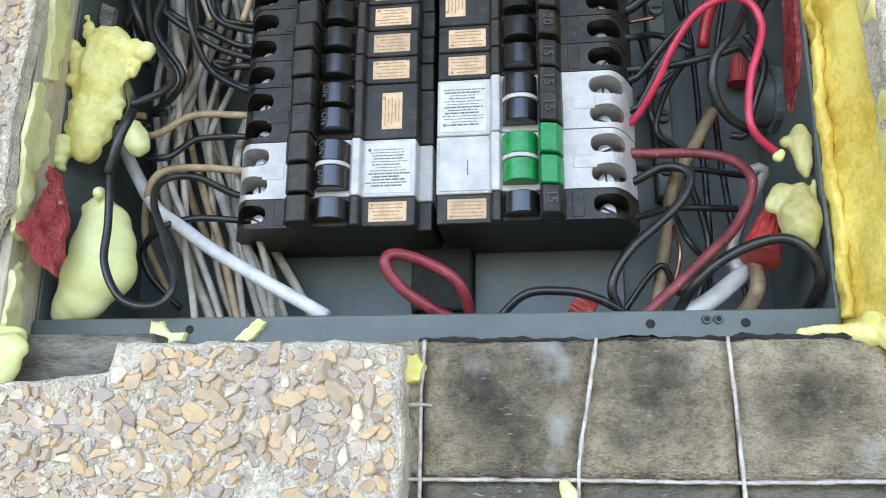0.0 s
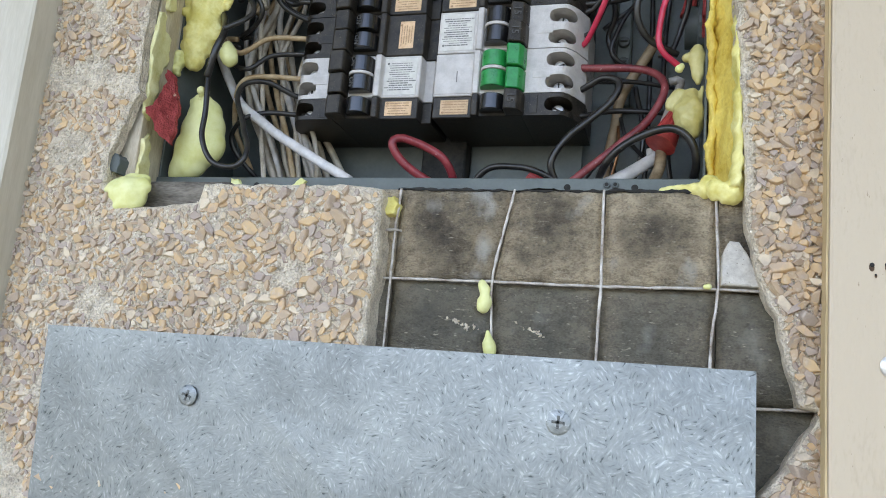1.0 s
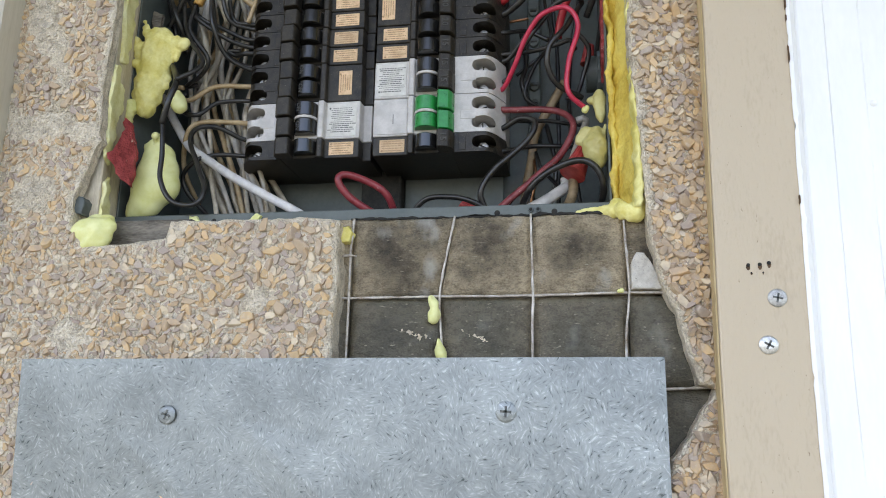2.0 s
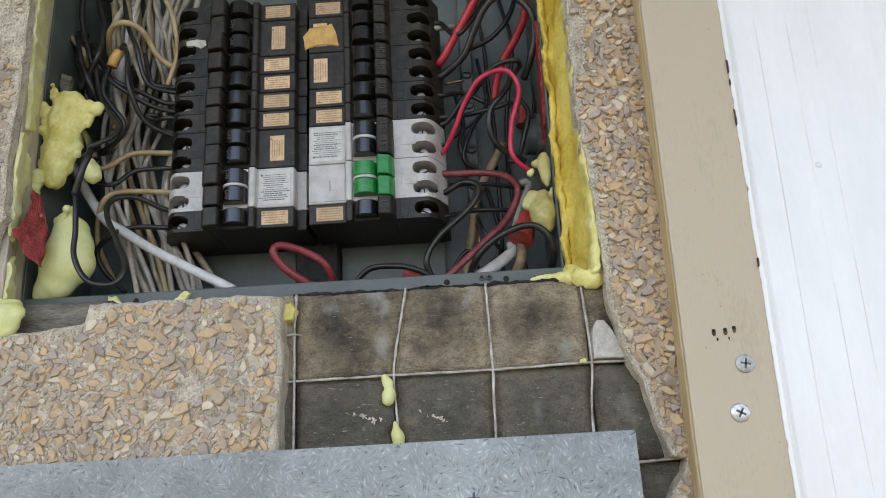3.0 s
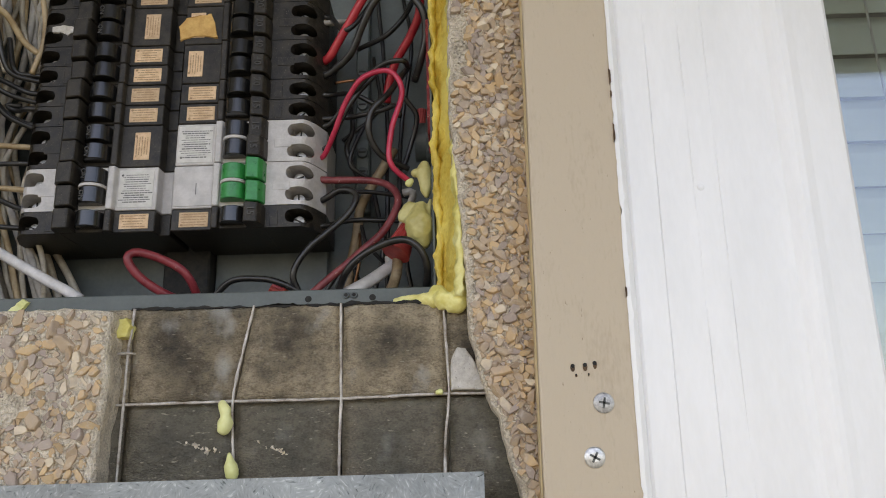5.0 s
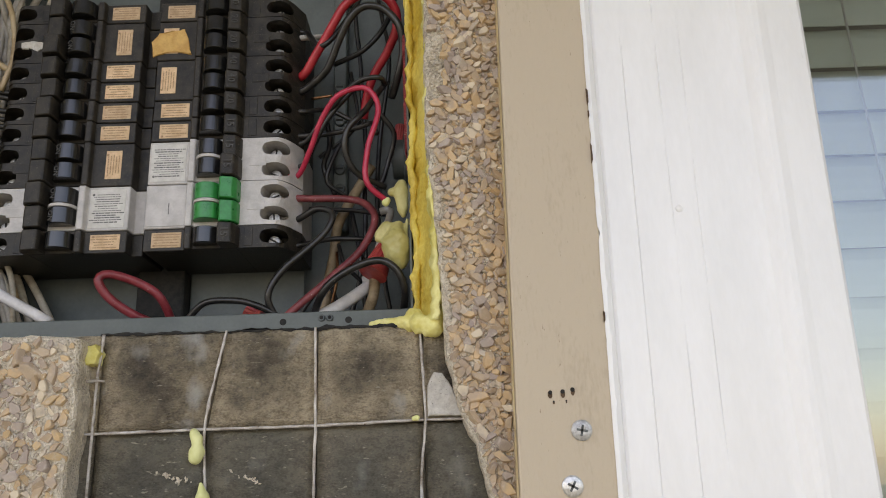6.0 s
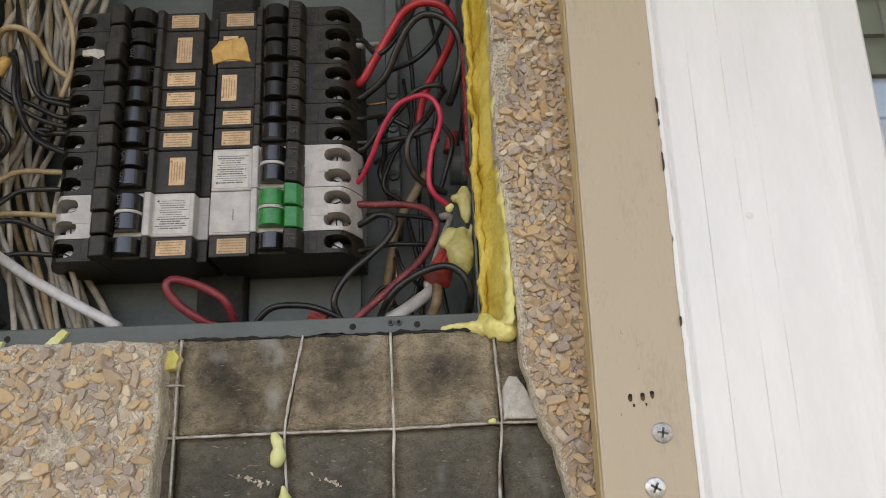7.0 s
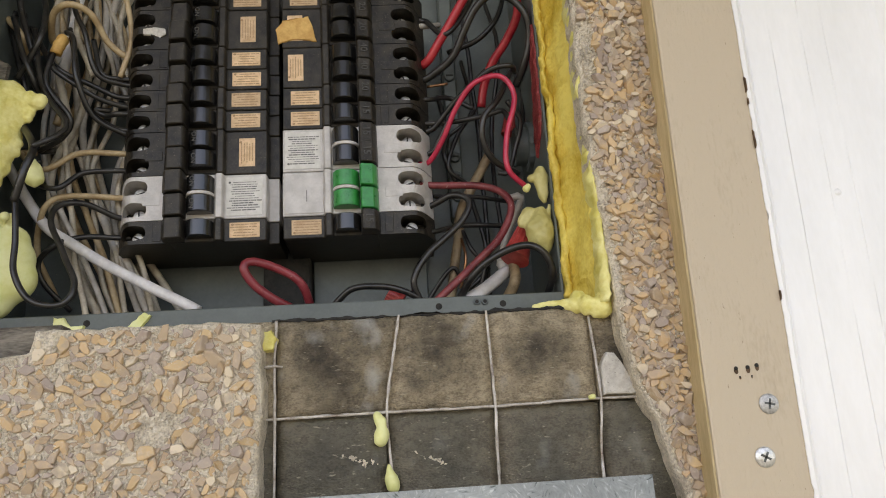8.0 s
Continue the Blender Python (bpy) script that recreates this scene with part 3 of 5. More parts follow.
lath_wire([(-0.030, 0.0015, 1.2995), (0.0, 0.0008, 1.3000), (0.0508, 0.0008, 1.3003), (0.1016, 0.0008, 1.3003), (0.152, 0.0008, 1.3012), (0.186, 0.0015, 1.3008)])
lath_wire([(0.100, 0.0015, 1.2505), (0.166, 0.0008, 1.2512), (0.200, 0.0015, 1.2530)])
lath_wire([(-0.008, 0.0, 1.3238), (0.0, -0.0008, 1.3240), (0.0035, 0.0005, 1.3236)])


rnd = random.Random(5)
torn = [Vector((-0.002 + 0.0036 * i, 1.3466 + rnd.uniform(-0.0004, 0.0010))) for i in range(44)]
torn = [Vector((p.x, 1.3458 - rnd.uniform(0.0, 0.0009))) for p in torn] + torn[::-1]


# ---- stucco with stone chips ----
def ragged(outline, step=0.004, amount=0.0014, seed=0):
    """The outline, broken up unevenly as a chipped edge is."""
    out = []
    n = len(outline)
    for i in range(n):
        a, b = Vector(outline[i]), Vector(outline[(i + 1) % n])
        k = max(1, int((b - a).length / step))
        side = Vector((-(b - a).y, (b - a).x)).normalized()
        for j in range(k):
            p = a + (b - a) * (j / k)
            w = noise.noise(Vector((p.x * 130, p.y * 130, seed))) + 0.6 * noise.noise(Vector((p.x * 420, p.y * 420, seed + 4)))
            out.append(p + side * w * amount)
    return out


def inside(p, poly):
    hit, j = False, len(poly) - 1
    for i in range(len(poly)):
        a, b = poly[i], poly[j]
        if (a[1] > p[1]) != (b[1] > p[1]) and p[0] < (b[0] - a[0]) * (p[1] - a[1]) / (b[1] - a[1]) + a[0]:
            hit = not hit
        j = i
    return hit


def slab(outline, back, front, lip=0.0022):
    """A coat with a ragged outline in x and z and a rounded, broken edge."""
    bm = bmesh.new()
    n = len(outline)
    area = sum(outline[i].x * outline[(i + 1) % n].y - outline[(i + 1) % n].x * outline[i].y for i in range(n))
    turn = 1 if area > 0 else -1
    inner = []
    for i in range(n):
        d = (outline[(i + 1) % n] - outline[i - 1]).normalized()
        inner.append(Vector((-d.y, d.x)) * turn)
    rings = []
    for part_way, inset in ((1.0, 0.0), (0.5, 0.0004), (0.16, 0.0002), (0.05, lip * 0.45), (0.0, lip)):
        rings.append([bm.verts.new((p.x + m.x * inset, front + ((back(p.y) if callable(back) else back) - front) * part_way + 0.0006 * noise.noise(Vector((p.x * 300, part_way * 9, p.y * 300))), p.y + m.y * inset)) for p, m in zip(outline, inner)])
    for a, b in zip(rings, rings[1:]):
        for i in range(n):
            bm.faces.new((a[i], a[(i + 1) % n], b[(i + 1) % n], b[i]))
    edges = [bm.edges.get((rings[-1][i], rings[-1][(i + 1) % n])) for i in range(n)]
    bmesh.ops.triangle_fill(bm, edges=edges, use_beauty=True, use_dissolve=False)
    bmesh.ops.recalc_face_normals(bm, faces=bm.faces)
    return bm


def chip_shape(rnd):
    """A water-worn flake of stone, about 2 across, its domed face towards -y. Vertices and faces."""
    k = rnd.randint(4, 7)
    angles = [2 * math.pi * (i + rnd.uniform(-0.38, 0.38)) / k for i in range(k)]
    radii = [rnd.uniform(0.70, 1.15) for _ in angles]
    long_axis = rnd.uniform(1.05, 1.8)
    verts, faces = [], []
    ox, oz, tilt = rnd.uniform(-0.14, 0.14), rnd.uniform(-0.14, 0.14), rnd.uniform(-0.25, 0.25)
    for y, s in ((0.60, 0.92), (-0.30, 1.0), (-0.52, 0.96), (-0.62, rnd.uniform(0.80, 0.90))):
        top = 1.0 if y < -0.2 else 0.0
        for a, r in zip(angles, radii):
            x, z = top * ox + r * s * long_axis * math.cos(a), top * oz + r * s * math.sin(a) / long_axis ** 0.5
            verts.append(Vector((x, y + top * (tilt * x + rnd.uniform(-0.06, 0.06)), z)))
    for j in range(3):
        for i in range(k):
            faces.append((j * k + i, j * k + (i + 1) % k, (j + 1) * k + (i + 1) % k, (j + 1) * k + i))
    faces.append(tuple(range(3 * k, 4 * k)))
    return verts, faces


STONE_RND = random.Random(7)
SHAPES = [chip_shape(STONE_RND) for _ in range(24)]
SHAPE_MESHES = []
for verts, faces in SHAPES:
    me = bpy.data.meshes.new("stone")
    me.from_pydata([tuple(v) for v in verts], [], faces)
    me.materials.append(M["stone"])
    SHAPE_MESHES.append(me)


def scatter(poly, owner, front, box, count, gap, near, seed, thin):
    """Stone chips set in the face: near ones one by one, the rest joined."""
    rnd = random.Random(seed)
    cells, placed = {}, []
    rim = 0.0022
    for _ in range(count):
        x, z = rnd.uniform(box[0], box[1]), rnd.uniform(box[2], box[3])
        if not inside((x, z), poly) or noise.noise(Vector((x * 28, z * 28, seed))) < thin(x, z):
            continue
        r = min(0.0046, max(0.0013, rnd.gauss(0.0029, 0.0008)))
        r *= 0.78 if x < -0.11 else (0.80 if x > 0.1 else 0.95)
        if not all(inside((x + (r * 0.7 + rim) * math.cos(a), z + (r * 0.7 + rim) * math.sin(a)), poly) for a in (0, 1.57, 3.14, 4.71)):
            continue
        key = (int(x / 0.008), int(z / 0.008))
        if any((x - q[0]) ** 2 + (z - q[1]) ** 2 < ((r + q[2]) * gap) ** 2 for i in (-1, 0, 1) for j in (-1, 0, 1) for q in cells.get((key[0] + i, key[1] + j), ())):
            continue
        cells.setdefault(key, []).append((x, z, r))
        placed.append((x, z, r))
    placed.sort(key=near)
    verts, faces = [], []
    for i, (x, z, r) in enumerate(placed):
        s = rnd.randrange(len(SHAPES))
        m = (Matrix.Translation((x, front + r * (rnd.uniform(-0.26, 0.16) if x < 0.1 else rnd.uniform(-0.50, 0.05)), z)) @ Matrix.Rotation(rnd.uniform(0, 6.28), 4, "Y")
             @ Matrix.Rotation(rnd.gauss(0, 0.26), 4, "X") @ Matrix.Rotation(rnd.gauss(0, 0.26), 4, "Z") @ Matrix.Diagonal((r, r * (rnd.uniform(0.45, 0.85) if x < 0.1 else rnd.uniform(0.75, 1.25)), r, 1)))
        if i < 300:
            ob = new("stone", SHAPE_MESHES[s])
            ob.parent = owner
            ob.matrix_basis = m
        else:
            k = len(verts)
            verts += [tuple(m @ v) for v in SHAPES[s][0]]
            faces += [tuple(a + k for a in f) for f in SHAPES[s][1]]
    if verts:
        me = bpy.data.meshes.new("stone_chips")
        me.from_pydata(verts, [], faces)
        me.materials.append(M["stone_rest"])
        rest = new("stone_chips", me)
        rest.parent = owner
        tagged(rest, "tan and grey stone chips set in mortar", kind="stuff")
    # coarse sand grains that stand out of the mortar between the chips
    verts, faces = [], []
    for _ in range(int(count / 6)):
        x, z = rnd.uniform(box[0], box[1]), rnd.uniform(box[2], box[3])
        if not all(inside((x + 0.0030 * math.cos(a), z + 0.0030 * math.sin(a)), poly) for a in (0, 1.57, 3.14, 4.71)):
            continue
        r = rnd.uniform(0.0004, 0.0011)
        s = rnd.randrange(len(SHAPES))
        m = Matrix.Translation((x, front - r * rnd.uniform(0.0, 0.35), z)) @ Matrix.Rotation(rnd.uniform(0, 6.28), 4, "Y") @ Matrix.Rotation(rnd.gauss(0, 0.6), 4, "X") @ Matrix.Diagonal((r, r * 0.9, r, 1))
        k = len(verts)
        verts += [tuple(m @ v) for v in SHAPES[s][0]]
        faces += [tuple(a + k for a in f) for f in SHAPES[s][1]]
    me = bpy.data.meshes.new("mortar_grit")
    me.from_pydata(verts, [], faces)
    me.materials.append(M["stucco"])
    grit = new("mortar_grit", me)
    grit.parent = owner
    tagged(grit, "coarse cream sand grains in the mortar", kind="stuff")


LEFT = ragged([(-0.0055, 1.10), (-0.0055, 1.266), (-0.0038, 1.312), (-0.0045, 1.3425), (-0.020, 1.3445), (-0.106, 1.3448), (-0.108, 1.3345), (-0.140, 1.3312),
               (-0.158, 1.331), (-0.168, 1.345), (-0.1685, 1.360), (-0.162, 1.379), (-0.1565, 1.396), (-0.1585, 1.43), (-0.1555, 1.47), (-0.157, 1.56), (-0.155, 1.90), (-0.30, 1.90), (-0.30, 1.10)], seed=1)
RIGHT = ragged([(0.199, 1.10), (0.199, 1.90), (0.1575, 1.90), (0.1572, 1.516), (0.1560, 1.434), (0.1612, 1.360), (0.1620, 1.327), (0.1682, 1.302), (0.1742, 1.289),
                (0.1800, 1.262), (0.1832, 1.2530), (0.191, 1.2515), (0.189, 1.246), (0.184, 1.241), (0.1798, 1.2317), (0.168, 1.2167), (0.164, 1.20), (0.166, 1.10)], seed=2)
FRONT = -0.0115
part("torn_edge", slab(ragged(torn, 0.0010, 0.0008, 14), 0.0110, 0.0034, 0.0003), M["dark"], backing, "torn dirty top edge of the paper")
stucco_left = setting("wall_stucco_left", slab(LEFT, lambda z: 0.0035 if z < 1.352 else -0.0045, FRONT), M["stucco"], "cream stucco with exposed stone chips and a broken edge")
stucco_right = setting("wall_stucco_right", slab(RIGHT, 0.0035, FRONT), M["stucco"], "narrow strip of cream stucco with exposed stone chips")

# ---- the open panel ----
panel = thing("electrical_panel", (-0.008, 0.11, 1.357), "grey steel electrical panel box with its cover off", "electrical panel")
BL, BR, BB, BT = -0.1655, 0.1455, 1.3575, 1.79
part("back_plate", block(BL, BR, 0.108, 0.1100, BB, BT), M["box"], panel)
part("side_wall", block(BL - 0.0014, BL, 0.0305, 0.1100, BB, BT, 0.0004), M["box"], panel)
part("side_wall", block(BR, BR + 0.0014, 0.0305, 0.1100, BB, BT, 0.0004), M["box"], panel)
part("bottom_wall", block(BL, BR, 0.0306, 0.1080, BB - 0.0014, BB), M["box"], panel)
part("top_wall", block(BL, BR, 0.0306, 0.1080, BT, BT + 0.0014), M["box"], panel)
flange = part("front_flange", block(BL - 0.0008, BR + 0.0008, 0.0285, 0.0305, 1.3455, 1.3597, 0.0005), M["box"], panel, "grey steel lip with punched holes")
for hx in (-0.0980, 0.0800, 0.1135):
    part("punched_hole", disc(hx, 0.0284, 1.3548, 0.0018, 0.0004, 14), M["dark"], flange, "dark round hole")
for hx in (0.0998, 0.1040):
    part("stud", disc(hx, 0.0272, 1.3562, 0.0018, 0.0016, 14), M["pan"], flange, "small dull steel stud")
    part("punched_hole", disc(hx, 0.0271, 1.3562, 0.0010, 0.0003, 12), M["dark"], flange, "dark round hole")
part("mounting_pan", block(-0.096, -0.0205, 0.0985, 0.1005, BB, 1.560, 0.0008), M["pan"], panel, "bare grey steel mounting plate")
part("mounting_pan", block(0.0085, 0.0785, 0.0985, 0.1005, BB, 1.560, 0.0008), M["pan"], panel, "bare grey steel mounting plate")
part("bus_cover", block(-0.0200, 0.0080, 0.088, 0.107, 1.372, 1.64, 0.001), M["dark"], panel, "black bus bar cover")
tail = part("bus_tail", block(-0.0175, 0.0050, 0.0925, 0.107, BB, 1.372, 0.001), M["dark"], panel)
part("lug", block(-0.0090, 0.0010, 0.080, 0.0925, 1.3590, 1.3700, 0.0012), M["steel"], tail, "small steel terminal lug")
part("lug_screw", disc(-0.0040, 0.0785, 1.3650, 0.0034, 0.0025, 14, 0.0003), M["dark"], tail)
strip = part("ground_bar", block(0.0955, 0.1045, 0.096, 0.1075, 1.425, 1.60, 0.001), M["box"], panel, "grey grounding bar with screws")
for z in (1.4390, 1.4525, 1.4657, 1.4994, 1.5233):
    part("bar_screw", disc(0.100, 0.0940, z, 0.0036, 0.003, 14, 0.0003), M["pan"], strip)
    part("screw_slot", block(0.0978, 0.1022, 0.0932, 0.0940, z - 0.0005, z + 0.0005), M["dark"], strip)

# ---- breakers ----
HALF, Z0 = 0.01318, 1.4004
TYPES = {"white": "white_p", "black": "black"}


def hole_plate(bm, side_x, u0, u1, z0, z1, y0, y1, cu, half_u, rad, floor):
    """A face with a rounded opening and its well."""
    cz, n = (z0 + z1) / 2, 28
    corners = [math.atan2(z - cz, u - cu) for u in (u0, u1) for z in (z0, z1)]
    angles = sorted({round(2 * math.pi * i / n - math.pi, 4) for i in range(n)} | {round(a, 4) for a in corners})

    def depth(u):
        return y0 + (y1 - y0) * max(0, (u - 0.073) / (u1 - 0.073)) ** 1.8

    outer, inner, base = [], [], []
    for a in angles:
        c, s = math.cos(a), math.sin(a)
        k = min([(u1 - cu) / c if c > 1e-6 else (u0 - cu) / c if c < -1e-6 else 9, (z1 - cz) / s if s > 1e-6 else (z0 - cz) / s if s < -1e-6 else 9])
        ou, oz = cu + k * c, cz + k * s
        # pill: straight part of half length half_u - rad
        flat = half_u - rad
        iu = max(-flat, min(flat, 0)) + (flat if c > 0 else -flat) * min(1, abs(c) * 1.6) + rad * c
        iz = rad * s
        outer.append(bm.verts.new((side_x(ou), depth(ou), oz)))
        inner.append(bm.verts.new((side_x(cu + iu), depth(cu + iu), cz + iz)))
        base.append(bm.verts.new((side_x(cu + iu), floor, cz + iz)))
    m = len(angles)
    for i in range(m):
        j = (i + 1) % m
        bm.faces.new((outer[i], outer[j], inner[j], inner[i]))
        bm.faces.new((inner[i], inner[j], base[j], base[i]))
    bm.faces.new(base)
    rim = [bm.verts.new((v.co.x, 0.097, v.co.z)) for v in outer]
    for i in range(m):
        j = (i + 1) % m
        bm.faces.new((outer[i], outer[j], rim[j], rim[i]))


def figures(text, x, y, z, size, parent, material, turn=90):
    """Raised characters on a face towards the room."""
    cu = bpy.data.curves.new("figures", "FONT")
    cu.body, cu.size, cu.align_x, cu.align_y, cu.extrude, cu.resolution_u = text, size, "CENTER", "CENTER", 0.00012, 2
    tmp = bpy.data.objects.new("figures", cu)
    me = bpy.data.meshes.new_from_object(tmp)
    bpy.data.objects.remove(tmp)
    me.transform(Matrix.Translation((x, y, z)) @ Matrix.Rotation(radians(turn), 4, "Y") @ Matrix.Rotation(radians(90), 4, "X"))
    bm = bmesh.new()
    bm.from_mesh(me)
    return part("number", bm, material, parent, "moulded characters")


def breaker(side, start, halves, body, handle, label_kind, amps="", marks=()):
    """One breaker, a half or a full module high. side: 1 right row, -1 left row."""
    jog = 0.0007 * noise.noise(Vector((start * 3.7, side * 5.1, 0.3)))

    def X(u):
        return jog + (-0.0025 + u if side > 0 else -0.0115 - u)
    z0, z1 = Z0 + HALF * start + 0.00022, Z0 + HALF * (start + halves) - 0.00022
    zm = (z0 + z1) / 2
    words = {("white", "green"): "white double breaker with green handles and a test label", ("white", "black"): "white double breaker with black handles and a white label",
             ("black", "black"): "black double breaker with a small tan label" if halves == 2 else "narrow black single breaker with a tan label"}[(body, handle)]
    b = thing("circuit_breaker", (X(0.042), 0.098, z0), words, "breaker", "breakers in the panel")
    mat, hmat = M[TYPES[body]], M["green"] if handle == "green" else M["gloss"]
    prof = [(0, 0.098), (0, 0.0472), (0.0228, 0.0472), (0.0238, 0.0432), (0.0272, 0.0432), (0.0280, 0.0455), (0.0525, 0.0455), (0.0525, 0.098)]
    if side < 0:
        prof = [(-0.0062, 0.098), (-0.0062, 0.0555), (-0.0003, 0.0555)] + prof[1:]
    outline = [(X(u), y) for u, y in prof]
    base = part("body", prism(outline, z0, z1, 0.00045), mat, b)
    bm = bmesh.new()
    for k in range(halves):
        a, c = z0 + (z1 - z0) * k / halves, z0 + (z1 - z0) * (k + 1) / halves
        hole_plate(bm, X, 0.0524, 0.0850, a, c, 0.0452, 0.0640, 0.0722, 0.0074, 0.0042, 0.0640)
    bmesh.ops.recalc_face_normals(bm, faces=bm.faces)
    term = part("terminal_block", bm, mat, b)
    step = (z1 - z0) / halves
    if halves == 2:
        part("raised_bar", block(X(0.0575), X(0.0672), 0.0449, 0.0460, zm - 0.0042, zm + 0.0014, 0.0002), mat, term)
    else:
        part("raised_bar", block(X(0.0563), X(0.0610), 0.0449, 0.0460, zm - step * 0.42, zm + step * 0.42, 0.0002), mat, term)
    for k in range(halves):
        zc = z0 + step * (k + 0.5)
        sc = part("terminal_screw", disc(X(0.0712), 0.0535, zc - 0.0008, 0.0036, 0.0105, 16, 0.0004), M["steel_dull"], term, "slotted steel screw")
        sl = Matrix.Translation((X(0.0712), 0.0531, zc - 0.0008)) @ Matrix.Rotation(0.5 + 1.3 * k + start, 4, "Y") @ Matrix.Diagonal((0.0056, 0.0006, 0.0009, 1))
        bm = bmesh.new()
        bmesh.ops.create_cube(bm, size=1, matrix=sl)
        part("slot", bm, M["dark"], term)
        # rocker
        mid = zc + (zm - zc) * 0.10
        ha, hb = mid - step * 0.36, mid + step * 0.36
        arc = [(X(0.0282), 0.0470)] + [(X(0.0357 + 0.0074 * math.sin(a)), 0.0458 - 0.0086 * max(0.0, math.cos(a)) ** 0.85) for a in [(-1.45 + 2.9 * i / 12) for i in range(13)]] + [(X(0.0431), 0.0470)]
        rocker = part("handle", prism(arc, ha, hb, 0.0003), hmat, b, "green rocker handle" if handle == "green" else "black rocker handle")
        if side < 0 and body == "white" or (side < 0 and halves == 2):
            figures("ON", X(0.0388), 0.03740, zc, 0.0038, b, M["moulded"], 90)
        # lever that stands proud beside the rocker
        if side > 0:
            lever = [(X(0.0434), 0.047), (X(0.0436), 0.0378), (X(0.0448), 0.0356), (X(0.0512), 0.0374), (X(0.0530), 0.0408), (X(0.0540), 0.047)]
        else:
            lever = [(X(0.0434), 0.047), (X(0.0436), 0.0372), (X(0.0446), 0.0350), (X(0.0528), 0.0358), (X(0.0548), 0.0392), (X(0.0556), 0.047)]
        shift = 0.0017 * math.sin(37.0 * zc * 9 + 5 * k + side)
        lever = [(x, y + (shift if y < 0.046 else 0)) for x, y in lever]
        part("lever", prism(lever, zc - step * 0.485, zc + step * (0.44 + 0.04 * math.sin(zc * 900)), 0.0005), hmat if handle == "green" else M["black"], b)
        if amps and side > 0:
            figures(amps, X(0.0480), 0.03565 + shift, zc, 0.0058, b, M["moulded"], 90)
    if halves == 2 and body == "white":
        bow = [(X(0.0280), 0.0470)] + [(X(0.0357 + 0.0077 * math.sin(a)), 0.0456 - 0.0087 * max(0.0, math.cos(a)) ** 0.85) for a in [(-1.45 + 2.9 * i / 12) for i in range(13)]] + [(X(0.0434), 0.0470)]
        part("divider", prism(bow, zm - 0.0009, zm + 0.0009, 0.0002), M["white_p"], b)
    # paper label with lines of print
    if label_kind == "none":
        part("label", block(X(0.0012), X(0.0228), 0.0467, 0.0475, z0 + 0.0012, z1 - 0.0012, 0.0002), M["white_p"], b, "blank white plastic face")
        part("mark", block(X(0.0132), X(0.0136), 0.0464, 0.0468, zm - 0.0048, zm + 0.0018), M["ink_black"], b, "short dark line")
        return b
    if label_kind == "tall":
        w, h, cu = 0.0090, 0.0172, 0.0105 if side > 0 else 0.0112
        if side > 0:
            cu = 0.0075
    elif label_kind == "wide":
        w, h, cu = 0.0165, 0.0088, 0.0128 if side > 0 else 0.0118
    else:
        w, h, cu = 0.0200, 0.0228, 0.0112 if side > 0 else 0.0122
    paper = M["label_white"] if label_kind == "white" else M["label_tan"]
    ink = M["ink_black"] if label_kind == "white" else M["ink"]
    lab = part("label", block(X(cu - w / 2), X(cu + w / 2), 0.0469, 0.0474, zm - h / 2, zm + h / 2, 0.00015), paper, b, "white printed label" if label_kind == "white" else "tan printed paper label")
    rnd = random.Random(start * 7 + (side + 1))
    part("mark", disc(X(cu - side * w * 0.40), 0.04685, zm + side * h * -0.36, 0.0008, 0.0004, 10), ink, lab, "small dark printed mark")
    if label_kind == "tall":
        rows = 5
        for i in range(rows):
            u = cu - w * 0.34 + w * 0.68 * i / (rows - 1)
            l = h * rnd.uniform(0.30, 0.42)
            words = bmesh.new()
            at = zm - l
            while at < zm + l:
                end = min(zm + l, at + rnd.uniform(0.0008, 0.0026))
                block(X(u - 0.0002), X(u + 0.0002), 0.0468, 0.04695, at, end, bm=words)
                at = end + rnd.uniform(0.0002, 0.0004)
            part("print_line", words, ink, lab)
    else:
        rows = 5 if label_kind == "wide" else 13
        for i in range(rows):
            z = zm + h * 0.36 - h * 0.72 * i / (rows - 1)
            l = w * rnd.uniform(0.26, 0.46)
            t = 0.00021 if label_kind == "wide" else rnd.choice((0.00018, 0.00025, 0.00034))
            o = rnd.uniform(-0.04, 0.04) * w
            words = bmesh.new()
            at = cu + o - l
            while at < cu + o + l:
                end = min(cu + o + l, at + rnd.uniform(0.0008, 0.0030))
                block(X(at), X(end), 0.0468, 0.04695, z - t, z + t, bm=words)
                at = end + rnd.uniform(0.0002, 0.0004)
            part("print_line", words, ink, lab)
    return b


for start, halves, body, lab in ((0, 1, "black", "wide"), (1, 2, "white", "white"), (3, 2, "black", "tall"), (5, 1, "black", "wide"), (6, 1, "black", "wide"), (7, 1, "black", "wide"),
                                 (8, 1, "black", "wide"), (9, 2, "black", "tall"), (11, 1, "black", "wide")):
    breaker(-1, start, halves, body, "black", lab)
for start, halves, body, hand, lab, amps in ((0, 1, "black", "black", "wide", "15"), (1, 2, "white", "green", "none", ""), (3, 2, "white", "black", "white", "15"), (5, 1, "black", "black", "wide", "15"),
                                             (6, 1, "black", "black", "wide", "20"), (7, 2, "black", "black", "tall", "40"), (9, 2, "black", "black", "tall", "20"), (11, 1, "black", "black", "wide", "20")):
    breaker(1, start, halves, body, hand, lab, amps)

